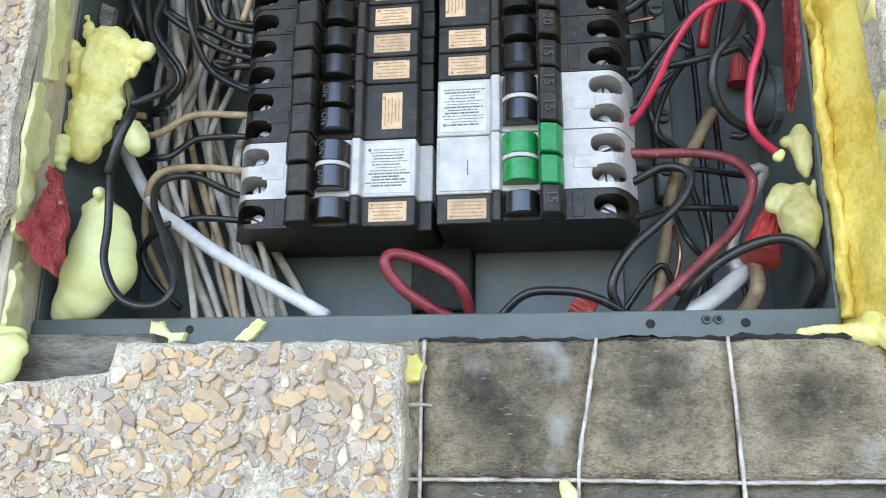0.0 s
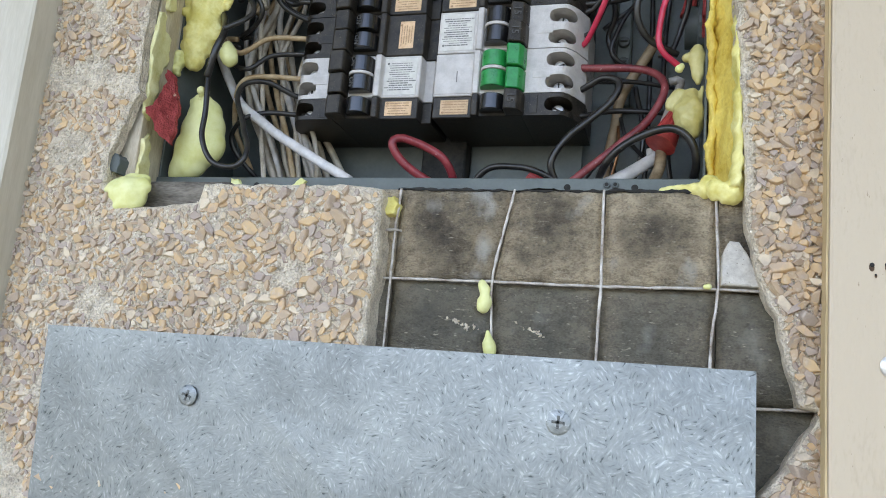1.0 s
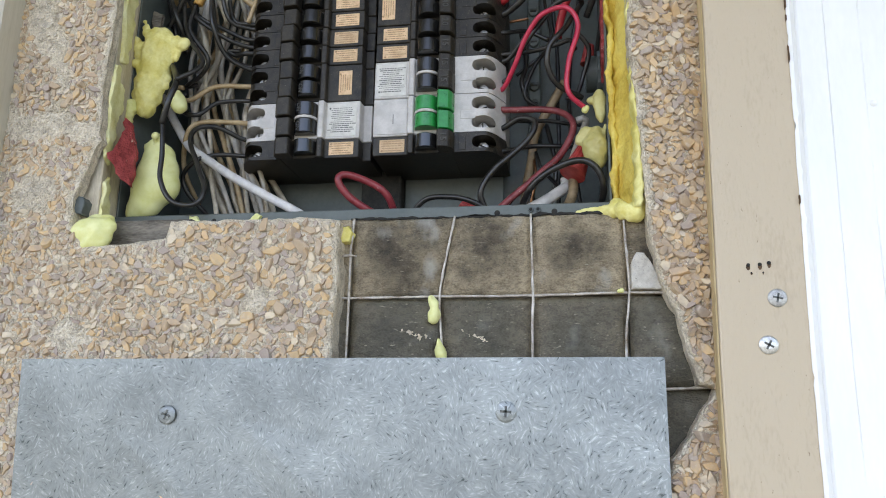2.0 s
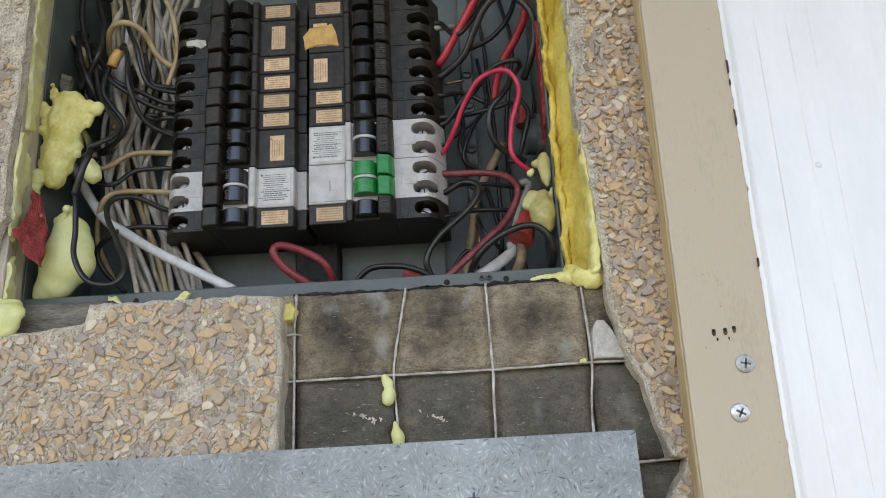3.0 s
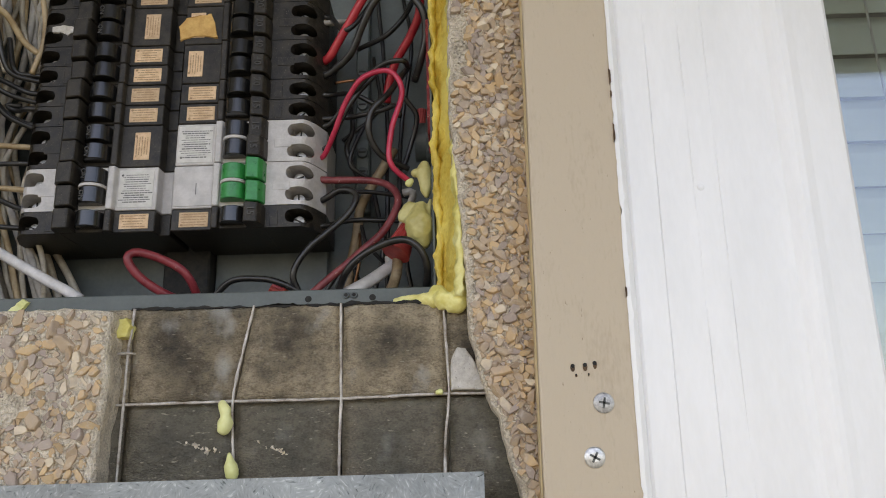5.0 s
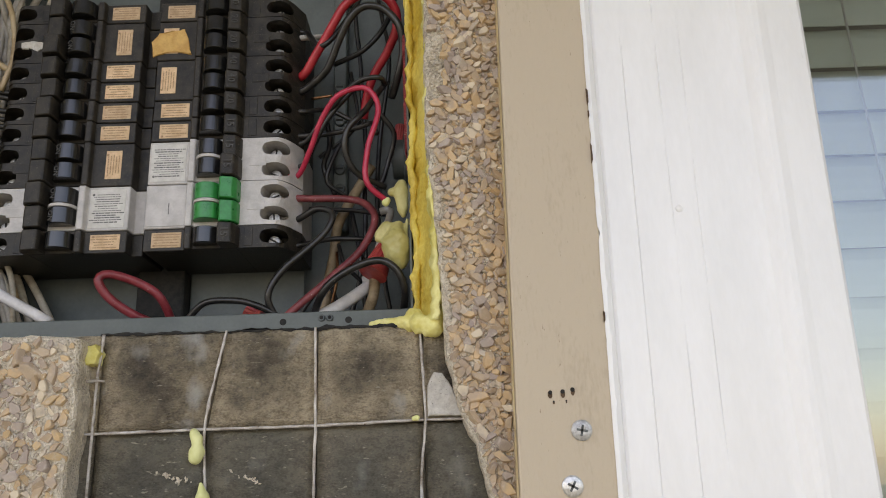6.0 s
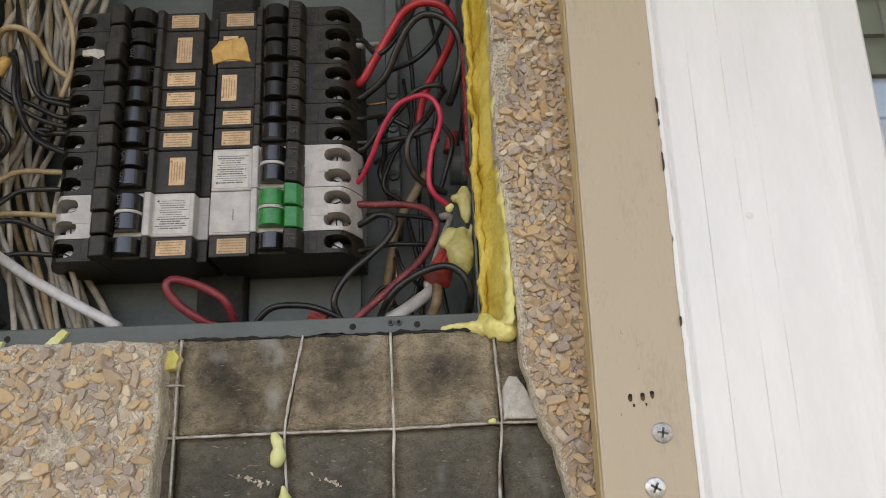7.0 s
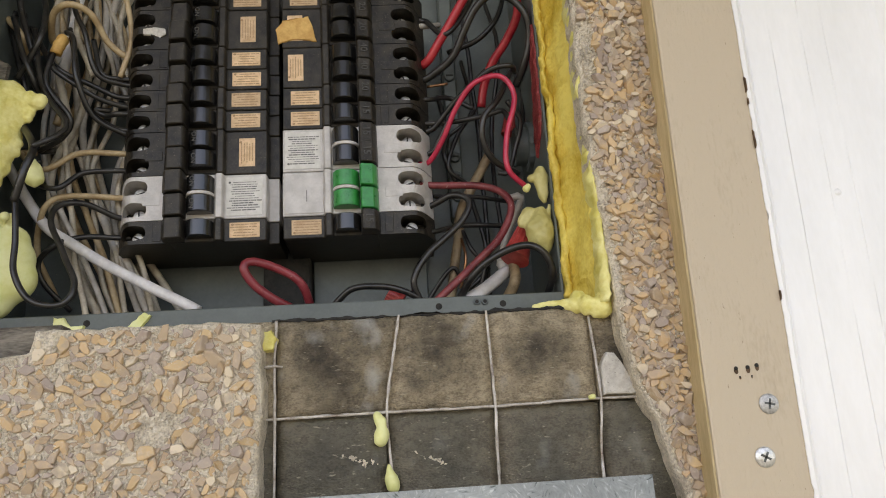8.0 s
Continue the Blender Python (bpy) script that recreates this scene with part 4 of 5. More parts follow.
edge = ragged([Vector(p) for p in ((-0.0050, 1.5215), (0.0050, 1.5245), (0.0175, 1.5225), (0.0160, 1.5300), (0.0130, 1.5400), (-0.0020, 1.5370), (-0.0065, 1.5310))], 0.0015, 0.0008, 5)
tape = tagged(part("tape_piece", slab(edge, 0.0470, 0.0462, 0.0005), M["tape"], None, "torn orange-tan masking tape stuck on a black breaker"), category="tape")

# ---- wires ----
cable("white_cable", "white", 0.0030, [(-0.166, 0.070, 1.461), (-0.140, 0.060, 1.423), (-0.113, 0.050, 1.401), (-0.079, 0.045, 1.380), (-0.046, 0.040, 1.361)])
cable("tan_wire", "tan", 0.0017, [(-0.145, 0.060, 1.463), (-0.153, 0.060, 1.463), (-0.137, 0.052, 1.449), (-0.120, 0.055, 1.459), (-0.099, 0.058, 1.460), (-0.091, 0.060, 1.460)])
cable("tan_wire", "tan", 0.0017, [(-0.137, 0.085, 1.381), (-0.143, 0.070, 1.403), (-0.139, 0.058, 1.420), (-0.132, 0.052, 1.429), (-0.123, 0.056, 1.434), (-0.098, 0.058, 1.433), (-0.090, 0.060, 1.433)])
cable("black_wire", "black", 0.0018, [(-0.142, 0.060, 1.457), (-0.150, 0.060, 1.457), (-0.138, 0.050, 1.440), (-0.126, 0.048, 1.436), (-0.116, 0.054, 1.447), (-0.099, 0.058, 1.449), (-0.091, 0.060, 1.449)])
cable("black_wire", "black", 0.0019, [(-0.089, 0.060, 1.421), (-0.097, 0.058, 1.421), (-0.111, 0.048, 1.426), (-0.121, 0.040, 1.423), (-0.122, 0.034, 1.412), (-0.111, 0.026, 1.391), (-0.102, 0.020, 1.374), (-0.106, 0.017, 1.363), (-0.121, 0.016, 1.365), (-0.130, 0.016, 1.379), (-0.132, 0.018, 1.398), (-0.135, 0.020, 1.423)])
cable("black_wire", "black", 0.0024, [(-0.135, 0.019, 1.418), (-0.130, 0.016, 1.434), (-0.129, 0.022, 1.450), (-0.150, 0.045, 1.478)])
cable("black_wire", "black", 0.0018, [(-0.088, 0.060, 1.409), (-0.096, 0.058, 1.409), (-0.113, 0.055, 1.409), (-0.125, 0.050, 1.404), (-0.136, 0.055, 1.396), (-0.134, 0.060, 1.384), (-0.123, 0.070, 1.371)])
cable("black_wire", "black", 0.0019, [(-0.091, 0.060, 1.475), (-0.099, 0.058, 1.475), (-0.114, 0.055, 1.485), (-0.119, 0.050, 1.500), (-0.128, 0.052, 1.538)])
cable("black_wire", "black", 0.0019, [(-0.092, 0.060, 1.496), (-0.100, 0.058, 1.496), (-0.114, 0.056, 1.503), (-0.133, 0.050, 1.512), (-0.152, 0.055, 1.542)])
cable("black_wire", "black", 0.0018, [(-0.147, 0.050, 1.538), (-0.135, 0.040, 1.494), (-0.117, 0.030, 1.468), (-0.118, 0.024, 1.457), (-0.128, 0.018, 1.448)])
cable("black_wire", "black", 0.0022, [(-0.158, 0.060, 1.553), (-0.166, 0.060, 1.553), (-0.156, 0.055, 1.514), (-0.150, 0.060, 1.496), (-0.142, 0.060, 1.496)])
cable("black_wire", "black", 0.0019, [(-0.091, 0.060, 1.485), (-0.099, 0.058, 1.485), (-0.107, 0.060, 1.485), (-0.112, 0.058, 1.488), (-0.104, 0.060, 1.488)])
cable("black_wire", "black", 0.0019, [(-0.092, 0.060, 1.508), (-0.100, 0.058, 1.508), (-0.109, 0.055, 1.510), (-0.115, 0.055, 1.532)])
cable("black_wire", "black", 0.0018, [(-0.090, 0.060, 1.504), (-0.098, 0.058, 1.504), (-0.110, 0.050, 1.507), (-0.116, 0.045, 1.531), (-0.126, 0.050, 1.553), (-0.134, 0.060, 1.588), (-0.126, 0.060, 1.588)])
cable("black_wire", "black", 0.0018, [(-0.089, 0.060, 1.490), (-0.097, 0.058, 1.490), (-0.111, 0.050, 1.493), (-0.131, 0.045, 1.507), (-0.137, 0.050, 1.521)])
cable("black_wire", "black", 0.0018, [(-0.088, 0.060, 1.473), (-0.096, 0.058, 1.473), (-0.110, 0.050, 1.480), (-0.117, 0.040, 1.499), (-0.121, 0.042, 1.525), (-0.129, 0.050, 1.535)])
cable("tan_wire", "tan", 0.0020, [(-0.133, 0.060, 1.535), (-0.141, 0.060, 1.535), (-0.135, 0.045, 1.544), (-0.124, 0.040, 1.547), (-0.114, 0.045, 1.544), (-0.107, 0.055, 1.531), (-0.097, 0.058, 1.523), (-0.089, 0.060, 1.523)])
cable("black_wire", "black", 0.0018, [(-0.133, 0.045, 1.518), (-0.134, 0.042, 1.497), (-0.121, 0.045, 1.477), (-0.127, 0.050, 1.467), (-0.143, 0.060, 1.464), (-0.135, 0.060, 1.464)])
cable("tan_wire", "tan", 0.0020, [(-0.147, 0.060, 1.528), (-0.155, 0.060, 1.528), (-0.156, 0.050, 1.535), (-0.166, 0.055, 1.548)])
cable("black_wire", "black", 0.0020, [(-0.139, 0.050, 1.490), (-0.146, 0.040, 1.510), (-0.160, 0.050, 1.546)])
cable("black_wire", "black", 0.0020, [(-0.155, 0.050, 1.505), (-0.140, 0.042, 1.526), (-0.142, 0.050, 1.550), (-0.152, 0.060, 1.580), (-0.144, 0.060, 1.580)])
cable("red_wire", "red", 0.0021, [(0.075, 0.060, 1.448), (0.081, 0.058, 1.448), (0.090, 0.045, 1.458), (0.098, 0.036, 1.473), (0.108, 0.030, 1.484), (0.123, 0.030, 1.487), (0.130, 0.030, 1.475), (0.124, 0.030, 1.451), (0.123, 0.032, 1.432), (0.134, 0.038, 1.422)])
cable("maroon_wire", "maroon", 0.0024, [(0.075, 0.060, 1.434), (0.081, 0.060, 1.434), (0.111, 0.060, 1.432), (0.123, 0.052, 1.424), (0.125, 0.048, 1.412), (0.117, 0.046, 1.395), (0.101, 0.042, 1.380), (0.077, 0.038, 1.358)])
cable("black_wire", "black", 0.0022, [(0.075, 0.060, 1.421), (0.081, 0.060, 1.421), (0.093, 0.055, 1.425), (0.102, 0.050, 1.420), (0.097, 0.048, 1.407), (0.077, 0.045, 1.388), (0.068, 0.045, 1.373), (0.072, 0.050, 1.361)])
cable("black_wire", "black", 0.0018, [(0.074, 0.060, 1.405), (0.080, 0.060, 1.405), (0.100, 0.070, 1.412), (0.125, 0.075, 1.412)])
cable("black_wire", "black", 0.0018, [(0.075, 0.060, 1.473), (0.081, 0.060, 1.473), (0.099, 0.058, 1.473), (0.117, 0.050, 1.473), (0.125, 0.045, 1.473), (0.128, 0.040, 1.464)])
cable("black_wire", "black", 0.0021, [(0.133, 0.050, 1.501), (0.121, 0.036, 1.476), (0.112, 0.034, 1.464), (0.111, 0.036, 1.451), (0.118, 0.042, 1.440), (0.132, 0.050, 1.435)])
cable("black_wire", "black", 0.0024, [(0.091, 0.050, 1.359), (0.099, 0.036, 1.372), (0.115, 0.032, 1.383), (0.129, 0.030, 1.386), (0.138, 0.030, 1.381), (0.142, 0.034, 1.371), (0.140, 0.050, 1.360)])
cable("black_wire", "black", 0.0021, [(0.022, 0.050, 1.360), (0.034, 0.045, 1.370), (0.050, 0.045, 1.371), (0.063, 0.045, 1.367), (0.076, 0.050, 1.361)])
cable("tan_cable", "tanold", 0.0030, [(0.090, 0.090, 1.368), (0.097, 0.088, 1.404), (0.102, 0.085, 1.429), (0.121, 0.085, 1.463)])
cable("white_cable", "white", 0.0036, [(0.091, 0.045, 1.358), (0.106, 0.050, 1.367), (0.124, 0.060, 1.382), (0.118, 0.060, 1.382)])
cable("tan_cable", "tanold", 0.0030, [(0.111, 0.060, 1.360), (0.117, 0.060, 1.360), (0.124, 0.050, 1.371), (0.125, 0.055, 1.385)])
cable("red_wire", "maroonred", 0.0027, [(0.004, 0.060, 1.360), (0.010, 0.060, 1.360), (-0.005, 0.050, 1.366), (-0.018, 0.045, 1.375), (-0.023, 0.042, 1.384), (-0.018, 0.045, 1.388), (-0.004, 0.050, 1.384), (0.007, 0.055, 1.376), (0.011, 0.070, 1.361)])
cable("grey_wire", "greyw", 0.0022, [(0.128, 0.060, 1.424), (0.134, 0.060, 1.424), (0.127, 0.070, 1.408), (0.121, 0.080, 1.388)])
cable("black_wire", "black", 0.0016, [(0.114, 0.085, 1.494), (0.100, 0.080, 1.472), (0.094, 0.080, 1.452), (0.106, 0.085, 1.443)])
cable("black_wire", "black", 0.0016, [(0.084, 0.080, 1.434), (0.105, 0.075, 1.431), (0.132, 0.080, 1.429)])
cable("black_wire", "black", 0.0016, [(0.075, 0.090, 1.368), (0.093, 0.085, 1.390), (0.101, 0.090, 1.378), (0.116, 0.090, 1.390)])
cable("black_wire", "black", 0.0015, [(0.101, 0.085, 1.413), (0.105, 0.080, 1.399), (0.115, 0.085, 1.389)])
cable("black_wire", "black", 0.0018, [(0.078, 0.060, 1.455), (0.084, 0.060, 1.455), (0.099, 0.050, 1.479), (0.117, 0.050, 1.502)])
cable("bare_wire", "copper", 0.0009, [(0.084, 0.080, 1.508), (0.097, 0.080, 1.510)])
cable("bare_wire", "copper", 0.0009, [(0.100, 0.085, 1.408), (0.101, 0.080, 1.394), (0.097, 0.085, 1.377)])
cable("black_wire", "black", 0.0015, [(0.108, 0.090, 1.531), (0.111, 0.085, 1.491), (0.088, 0.090, 1.472)])
cable("red_wire", "red2", 0.0030, [(0.0800, 0.060, 1.5120), (0.0850, 0.057, 1.5150), (0.0940, 0.052, 1.5270), (0.1020, 0.047, 1.5400), (0.1100, 0.044, 1.5510), (0.1210, 0.042, 1.5570), (0.1330, 0.042, 1.5550), (0.1400, 0.046, 1.5480), (0.1400, 0.052, 1.5380), (0.1340, 0.060, 1.5280), (0.1240, 0.068, 1.5150), (0.1190, 0.074, 1.5030), (0.1170, 0.078, 1.4920)])
cable("black_wire", "black", 0.0026, [(0.0800, 0.060, 1.5020), (0.0860, 0.058, 1.5040), (0.0980, 0.050, 1.5110), (0.1060, 0.042, 1.5250), (0.1130, 0.037, 1.5370), (0.1220, 0.034, 1.5430), (0.1330, 0.034, 1.5410), (0.1420, 0.035, 1.5300), (0.1440, 0.040, 1.5160), (0.1400, 0.046, 1.5020), (0.1360, 0.055, 1.4940)])
cable("black_wire", "black", 0.0020, [(0.078, 0.060, 1.543), (0.084, 0.060, 1.543), (0.096, 0.050, 1.528), (0.113, 0.055, 1.554), (0.120, 0.060, 1.578), (0.114, 0.060, 1.578)])
cable("black_wire", "black", 0.0020, [(0.099, 0.080, 1.532), (0.118, 0.070, 1.536), (0.133, 0.070, 1.555), (0.140, 0.080, 1.587)])
cable("grey_wire", "greyw", 0.0018, [(0.075, 0.060, 1.539), (0.081, 0.060, 1.539), (0.093, 0.070, 1.546)])
cable("black_wire", "black", 0.0019, [(0.091, 0.090, 1.506), (0.095, 0.085, 1.478), (0.092, 0.080, 1.461), (0.099, 0.085, 1.444)])
cable("black_wire", "black", 0.0018, [(0.078, 0.060, 1.469), (0.084, 0.060, 1.469), (0.099, 0.050, 1.483), (0.117, 0.036, 1.494), (0.130, 0.034, 1.496), (0.133, 0.040, 1.495)])
cable("black_wire", "black", 0.0018, [(0.129, 0.050, 1.482), (0.137, 0.055, 1.470), (0.133, 0.060, 1.454), (0.128, 0.060, 1.440), (0.122, 0.060, 1.440)])
cable("black_wire", "black", 0.0018, [(0.077, 0.060, 1.489), (0.083, 0.060, 1.489), (0.097, 0.070, 1.495), (0.111, 0.070, 1.487)])
cable("black_wire", "black", 0.0018, [(0.147, 0.090, 1.455), (0.143, 0.080, 1.478), (0.147, 0.090, 1.510)])
cable("black_wire", "black", 0.0018, [(0.108, 0.090, 1.371), (0.114, 0.085, 1.400), (0.108, 0.090, 1.434)])
rnd = random.Random(11)
for i in range(17):
    top = -0.146 + 0.0027 * i + rnd.uniform(-0.004, 0.004)
    low = top + rnd.uniform(0.020, 0.050)
    y = 0.064 + rnd.uniform(0.0, 0.030)
    sway, phase = rnd.uniform(0.004, 0.011), rnd.uniform(0, 6.28)
    pts = []
    for k in range(13):
        z = 1.75 - (1.75 - 1.360) * k / 12
        bend = max(0, (k - 8.5) / 3.5)
        pts.append((top + (low - top) * bend ** 1.5 + sway * math.sin(phase + k * (0.9 + 0.05 * i)) * (1 - 0.6 * bend), y + rnd.uniform(-0.005, 0.005) - 0.012 * bend, z))
    cable("aged_wire", ("strand", "strand", "tan", "greyw", "strand")[i % 5], rnd.choice((0.0016, 0.0019, 0.0022)), pts)
cable("white_cable", "white", 0.0031, [(-0.1270, 0.062, 1.5730), (-0.1280, 0.060, 1.5560), (-0.1300, 0.060, 1.5340), (-0.1350, 0.064, 1.5160), (-0.1390, 0.070, 1.5060)])
tagged(part("tape_sleeve", tube(smooth_path([(-0.1280, 0.046, 1.5290), (-0.1300, 0.045, 1.5240), (-0.1320, 0.045, 1.5180)], 0.001), [0.0030, 0.0034, 0.0036, 0.0034, 0.0032, 0.0035, 0.0036, 0.0033] + [0.0033] * 40, 12), M["tape"], None, "crumpled tan masking tape wound round a wire end", smooth=True), category="tape")
# looser wires that hang across the bundle higher up
for i in range(6):
    x, y = -0.150 + 0.009 * i, 0.050 + 0.0030 * (i * 5 % 6)
    swing, phase = rnd.uniform(0.007, 0.014), rnd.uniform(0, 6.28)
    pts = [(x + swing * math.sin(phase + k * 0.85), y + rnd.uniform(-0.004, 0.004), 1.70 - 0.024 * k) for k in range(rnd.randint(8, 10))]
    cable("black_wire" if i == 0 else "aged_wire", ("black", "tan", "strand", "tanold", "strand", "tan")[i], rnd.choice((0.0017, 0.0020, 0.0023)), pts)
for i in range(2):
    x = 0.112 + 0.016 * i
    cable("black_wire", "black", 0.0017, [(x + rnd.uniform(-0.006, 0.006), 0.094 + rnd.uniform(-0.006, 0.006), 1.72 - 0.06 * k) for k in range(7)])
for i in range(2):
    cable("white_cable", "white", 0.0027, [(-0.148 + 0.009 * i + rnd.uniform(-0.003, 0.003), 0.085 + rnd.uniform(-0.01, 0.01), 1.75 - 0.055 * k) for k in range(6)])


def connector(apex, foot, r0, r1, label):
    """A ribbed twist-on wire connector."""
    a, b = Vector(apex), Vector(foot)
    way = (b - a).normalized()
    side = way.orthogonal().normalized()
    up = way.cross(side)
    bm = bmesh.new()
    prev = None
    for t, k in ((0, 0.7), (0.04, 1.0), (0.7, 1.0), (0.74, 1.10), (1.0, 1.14)):
        c, r = a.lerp(b, t), (r0 + (r1 - r0) * t) * k
        ring = [bm.verts.new(c + (side * math.cos(q) + up * math.sin(q)) * r * (1 + (0.07 if i % 2 and t < 0.72 else 0))) for i, q in enumerate([2 * math.pi * i / 32 for i in range(32)])]
        if prev:
            for i in range(32):
                bm.faces.new((prev[i], prev[(i + 1) % 32], ring[(i + 1) % 32], ring[i]))
        else:
            bm.faces.new(ring)
        prev = ring
    bm.faces.new(prev)
    bmesh.ops.recalc_face_normals(bm, faces=bm.faces)
    return tagged(part("wire_connector", bm, M["nut"], None, label), category="wire connector", group="wire connectors")


connector((0.1345, 0.052, 1.4050), (0.1245, 0.046, 1.3830), 0.0040, 0.0072, "ribbed red twist-on connector joining wires")
connector((0.1390, 0.101, 1.4980), (0.1370, 0.101, 1.4830), 0.0032, 0.0044, "ribbed red twist-on connector deep in the panel")
connector((0.0530, 0.060, 1.3690), (0.0610, 0.060, 1.3640), 0.0040, 0.0050, "orange-red twist-on connector lying in the panel")
def conduit_fitting(x, y, z, r):
    """A threaded bushing with a notched locknut, screwed through the steel side."""
    fit_ob = thing("conduit_fitting", (x, y, z), "dull grey threaded conduit bushing with a notched locknut", "conduit fitting")
    for name, x0, x1, r0, lobes in (("locknut", x - 0.0035, x, r * 1.22, 8), ("bushing", x - 0.0105, x - 0.0035, r, 0)):
        bm = bmesh.new()
        rings = []
        sides = 48
        for xx, k in ((x1, 1.0), (x0 + 0.0006, 1.0), (x0, 0.95), (x0, 0.74), (x1, 0.74)):
            ring = []
            for i in range(sides):
                a = 2 * math.pi * i / sides
                rr = r0 * k * (1 + (0.05 if lobes and i % 6 < 3 and k > 0.9 else 0))
                ring.append(bm.verts.new((xx, y + rr * math.cos(a), z + rr * math.sin(a))))
            rings.append(ring)
        for p, q in zip(rings, rings[1:]):
            for i in range(sides):
                bm.faces.new((p[i], p[(i + 1) % sides], q[(i + 1) % sides], q[i]))
        bmesh.ops.recalc_face_normals(bm, faces=bm.faces)
        part(name, bm, M["pan"], fit_ob)


conduit_fitting(0.1455, 0.074, 1.462, 0.0120)
bm = slab(ragged([Vector(p) for p in ((0.0540, 1.446), (0.0480, 1.449), (0.0400, 1.454), (0.0335, 1.466), (0.0325, 1.490), (0.0330, 1.522), (0.0430, 1.524), (0.0470, 1.495), (0.0490, 1.480), (0.0565, 1.461))], 0.002, 0.0018, 3), 0.0, -0.0014, 0.0008)
for v in bm.verts:
    v.co = Vector((0.1454 + v.co.y, v.co.x, v.co.z))
bmesh.ops.recalc_face_normals(bm, faces=bm.faces)
part("red_sliver", bm, M["red_torn"], None, "red plastic sliver stuck on the panel's steel side")["category"] = "plastic piece"
bm = slab(ragged([Vector(p) for p in ((-0.1512, 1.4171), (-0.1494, 1.4149), (-0.1470, 1.4037), (-0.1462, 1.3922), (-0.1458, 1.3835), (-0.1457, 1.3726), (-0.1509, 1.3790), (-0.1553, 1.3905), (-0.1525, 1.3984), (-0.1511, 1.4096))], 0.0016, 0.0010, 8), 0.0, -0.0022, 0.0006)
for v in bm.verts:
    # the torn piece leans back into the box, its face rough
    v.co.y += 0.0135 + (v.co.x + 0.1470) * 1.9 - max(0.0, 1.392 - v.co.z) * 0.22 + 0.0010 * noise.noise(v.co * 240)
bmesh.ops.recalc_face_normals(bm, faces=bm.faces)
part("red_fragment", bm, M["red_torn"], None, "broken red plastic fragment at the panel's edge")["category"] = "plastic piece"

# ---- timber, foam ----
setting("trim_stud", prism([(-0.1586, -0.0008), (-0.1655, 0.0270), (-0.1672, 0.0290), (-0.1676, 0.118), (-0.200, 0.118), (-0.200, -0.0008)], 1.3480, 1.80, 0.0006), M["stud"], "weathered wooden stud beside the panel")
setting("trim_sill", block(-0.186, -0.1000, 0.0050, 0.0168, 1.3300, 1.3500, 0.0008), M["sill"], "grey weathered wood under the panel")
blob("foam_lump", [(-0.1395, 0.0270, 1.4120, 0.0030), (-0.1500, 0.0300, 1.4075, 0.0026), (-0.1440, 0.0310, 1.4065, 0.0068), (-0.1429, 0.0340, 1.3993, 0.0116), (-0.1426, 0.0340, 1.3906, 0.0144), (-0.1393, 0.0340, 1.3808, 0.0128),
                   (-0.1454, 0.0340, 1.3785, 0.0142), (-0.1482, 0.0340, 1.3713, 0.0118), (-0.1539, 0.0340, 1.3666, 0.0081), (-0.1569, 0.0340, 1.3635, 0.0055)], M["foam_pale"],
     "smooth pale yellow lump of set foam in the panel", rough=0.0008, scale=0.02, squash=0.7)
blob("foam_drip", [(-0.1410, 0.0240, 1.4120, 0.0026), (-0.1420, 0.0255, 1.4096, 0.0011), (-0.1430, 0.0270, 1.4080, 0.0014)], M["foam_pale"], "round foam bead on a thin neck", voxel=0.0004, rough=0.0003, scale=0.004, soften=2)
blob("foam_lump", [(-0.1515, 0.034, 1.4850, 0.0105), (-0.1522, 0.034, 1.4775, 0.0118), (-0.1522, 0.034, 1.4700, 0.0116), (-0.1532, 0.034, 1.4626, 0.0118), (-0.1550, 0.034, 1.4540, 0.0116), (-0.1560, 0.034, 1.4450, 0.0102),
                   (-0.1560, 0.034, 1.4370, 0.0075), (-0.1421, 0.034, 1.4795, 0.0046), (-0.1378, 0.034, 1.4832, 0.0052), (-0.1350, 0.034, 1.4822, 0.0055), (-0.1380, 0.034, 1.4760, 0.0034), (-0.1388, 0.034, 1.4715, 0.0028),
                   (-0.1660, 0.030, 1.4831, 0.0042), (-0.1652, 0.030, 1.4787, 0.0034), (-0.1645, 0.030, 1.4740, 0.0030), (-0.1640, 0.030, 1.4680, 0.0036), (-0.1590, 0.030, 1.4900, 0.0030), (-0.1600, 0.030, 1.4941, 0.0024), (-0.1612, 0.030, 1.4985, 0.0016),
                   (-0.1440, 0.034, 1.4560, 0.0040), (-0.1430, 0.034, 1.4520, 0.0028)], M["foam"],
     "lumpy torn yellow lump of set foam in the panel", voxel=0.0007, rough=0.0032, scale=0.0070, soften=3, squash=0.75)
blob("foam_lump", [(-0.1645, 0.030, 1.4380, 0.0036), (-0.1648, 0.030, 1.4340, 0.0042), (-0.1652, 0.030, 1.4296, 0.0036), (-0.1640, 0.031, 1.4265, 0.0020)], M["foam_pale"], "small pale foam knob on the panel's side", voxel=0.0006, rough=0.0022, scale=0.005, soften=3)
blob("foam_lump", run([(-0.1380, 1.4480, 0.0034), (-0.1370, 1.4430, 0.0056), (-0.1352, 1.4390, 0.0050), (-0.1350, 1.4365, 0.0030)], 0.040), M["foam_pale"], "small pale foam knob behind the wires", voxel=0.0007, rough=0.0012, scale=0.006, soften=4)
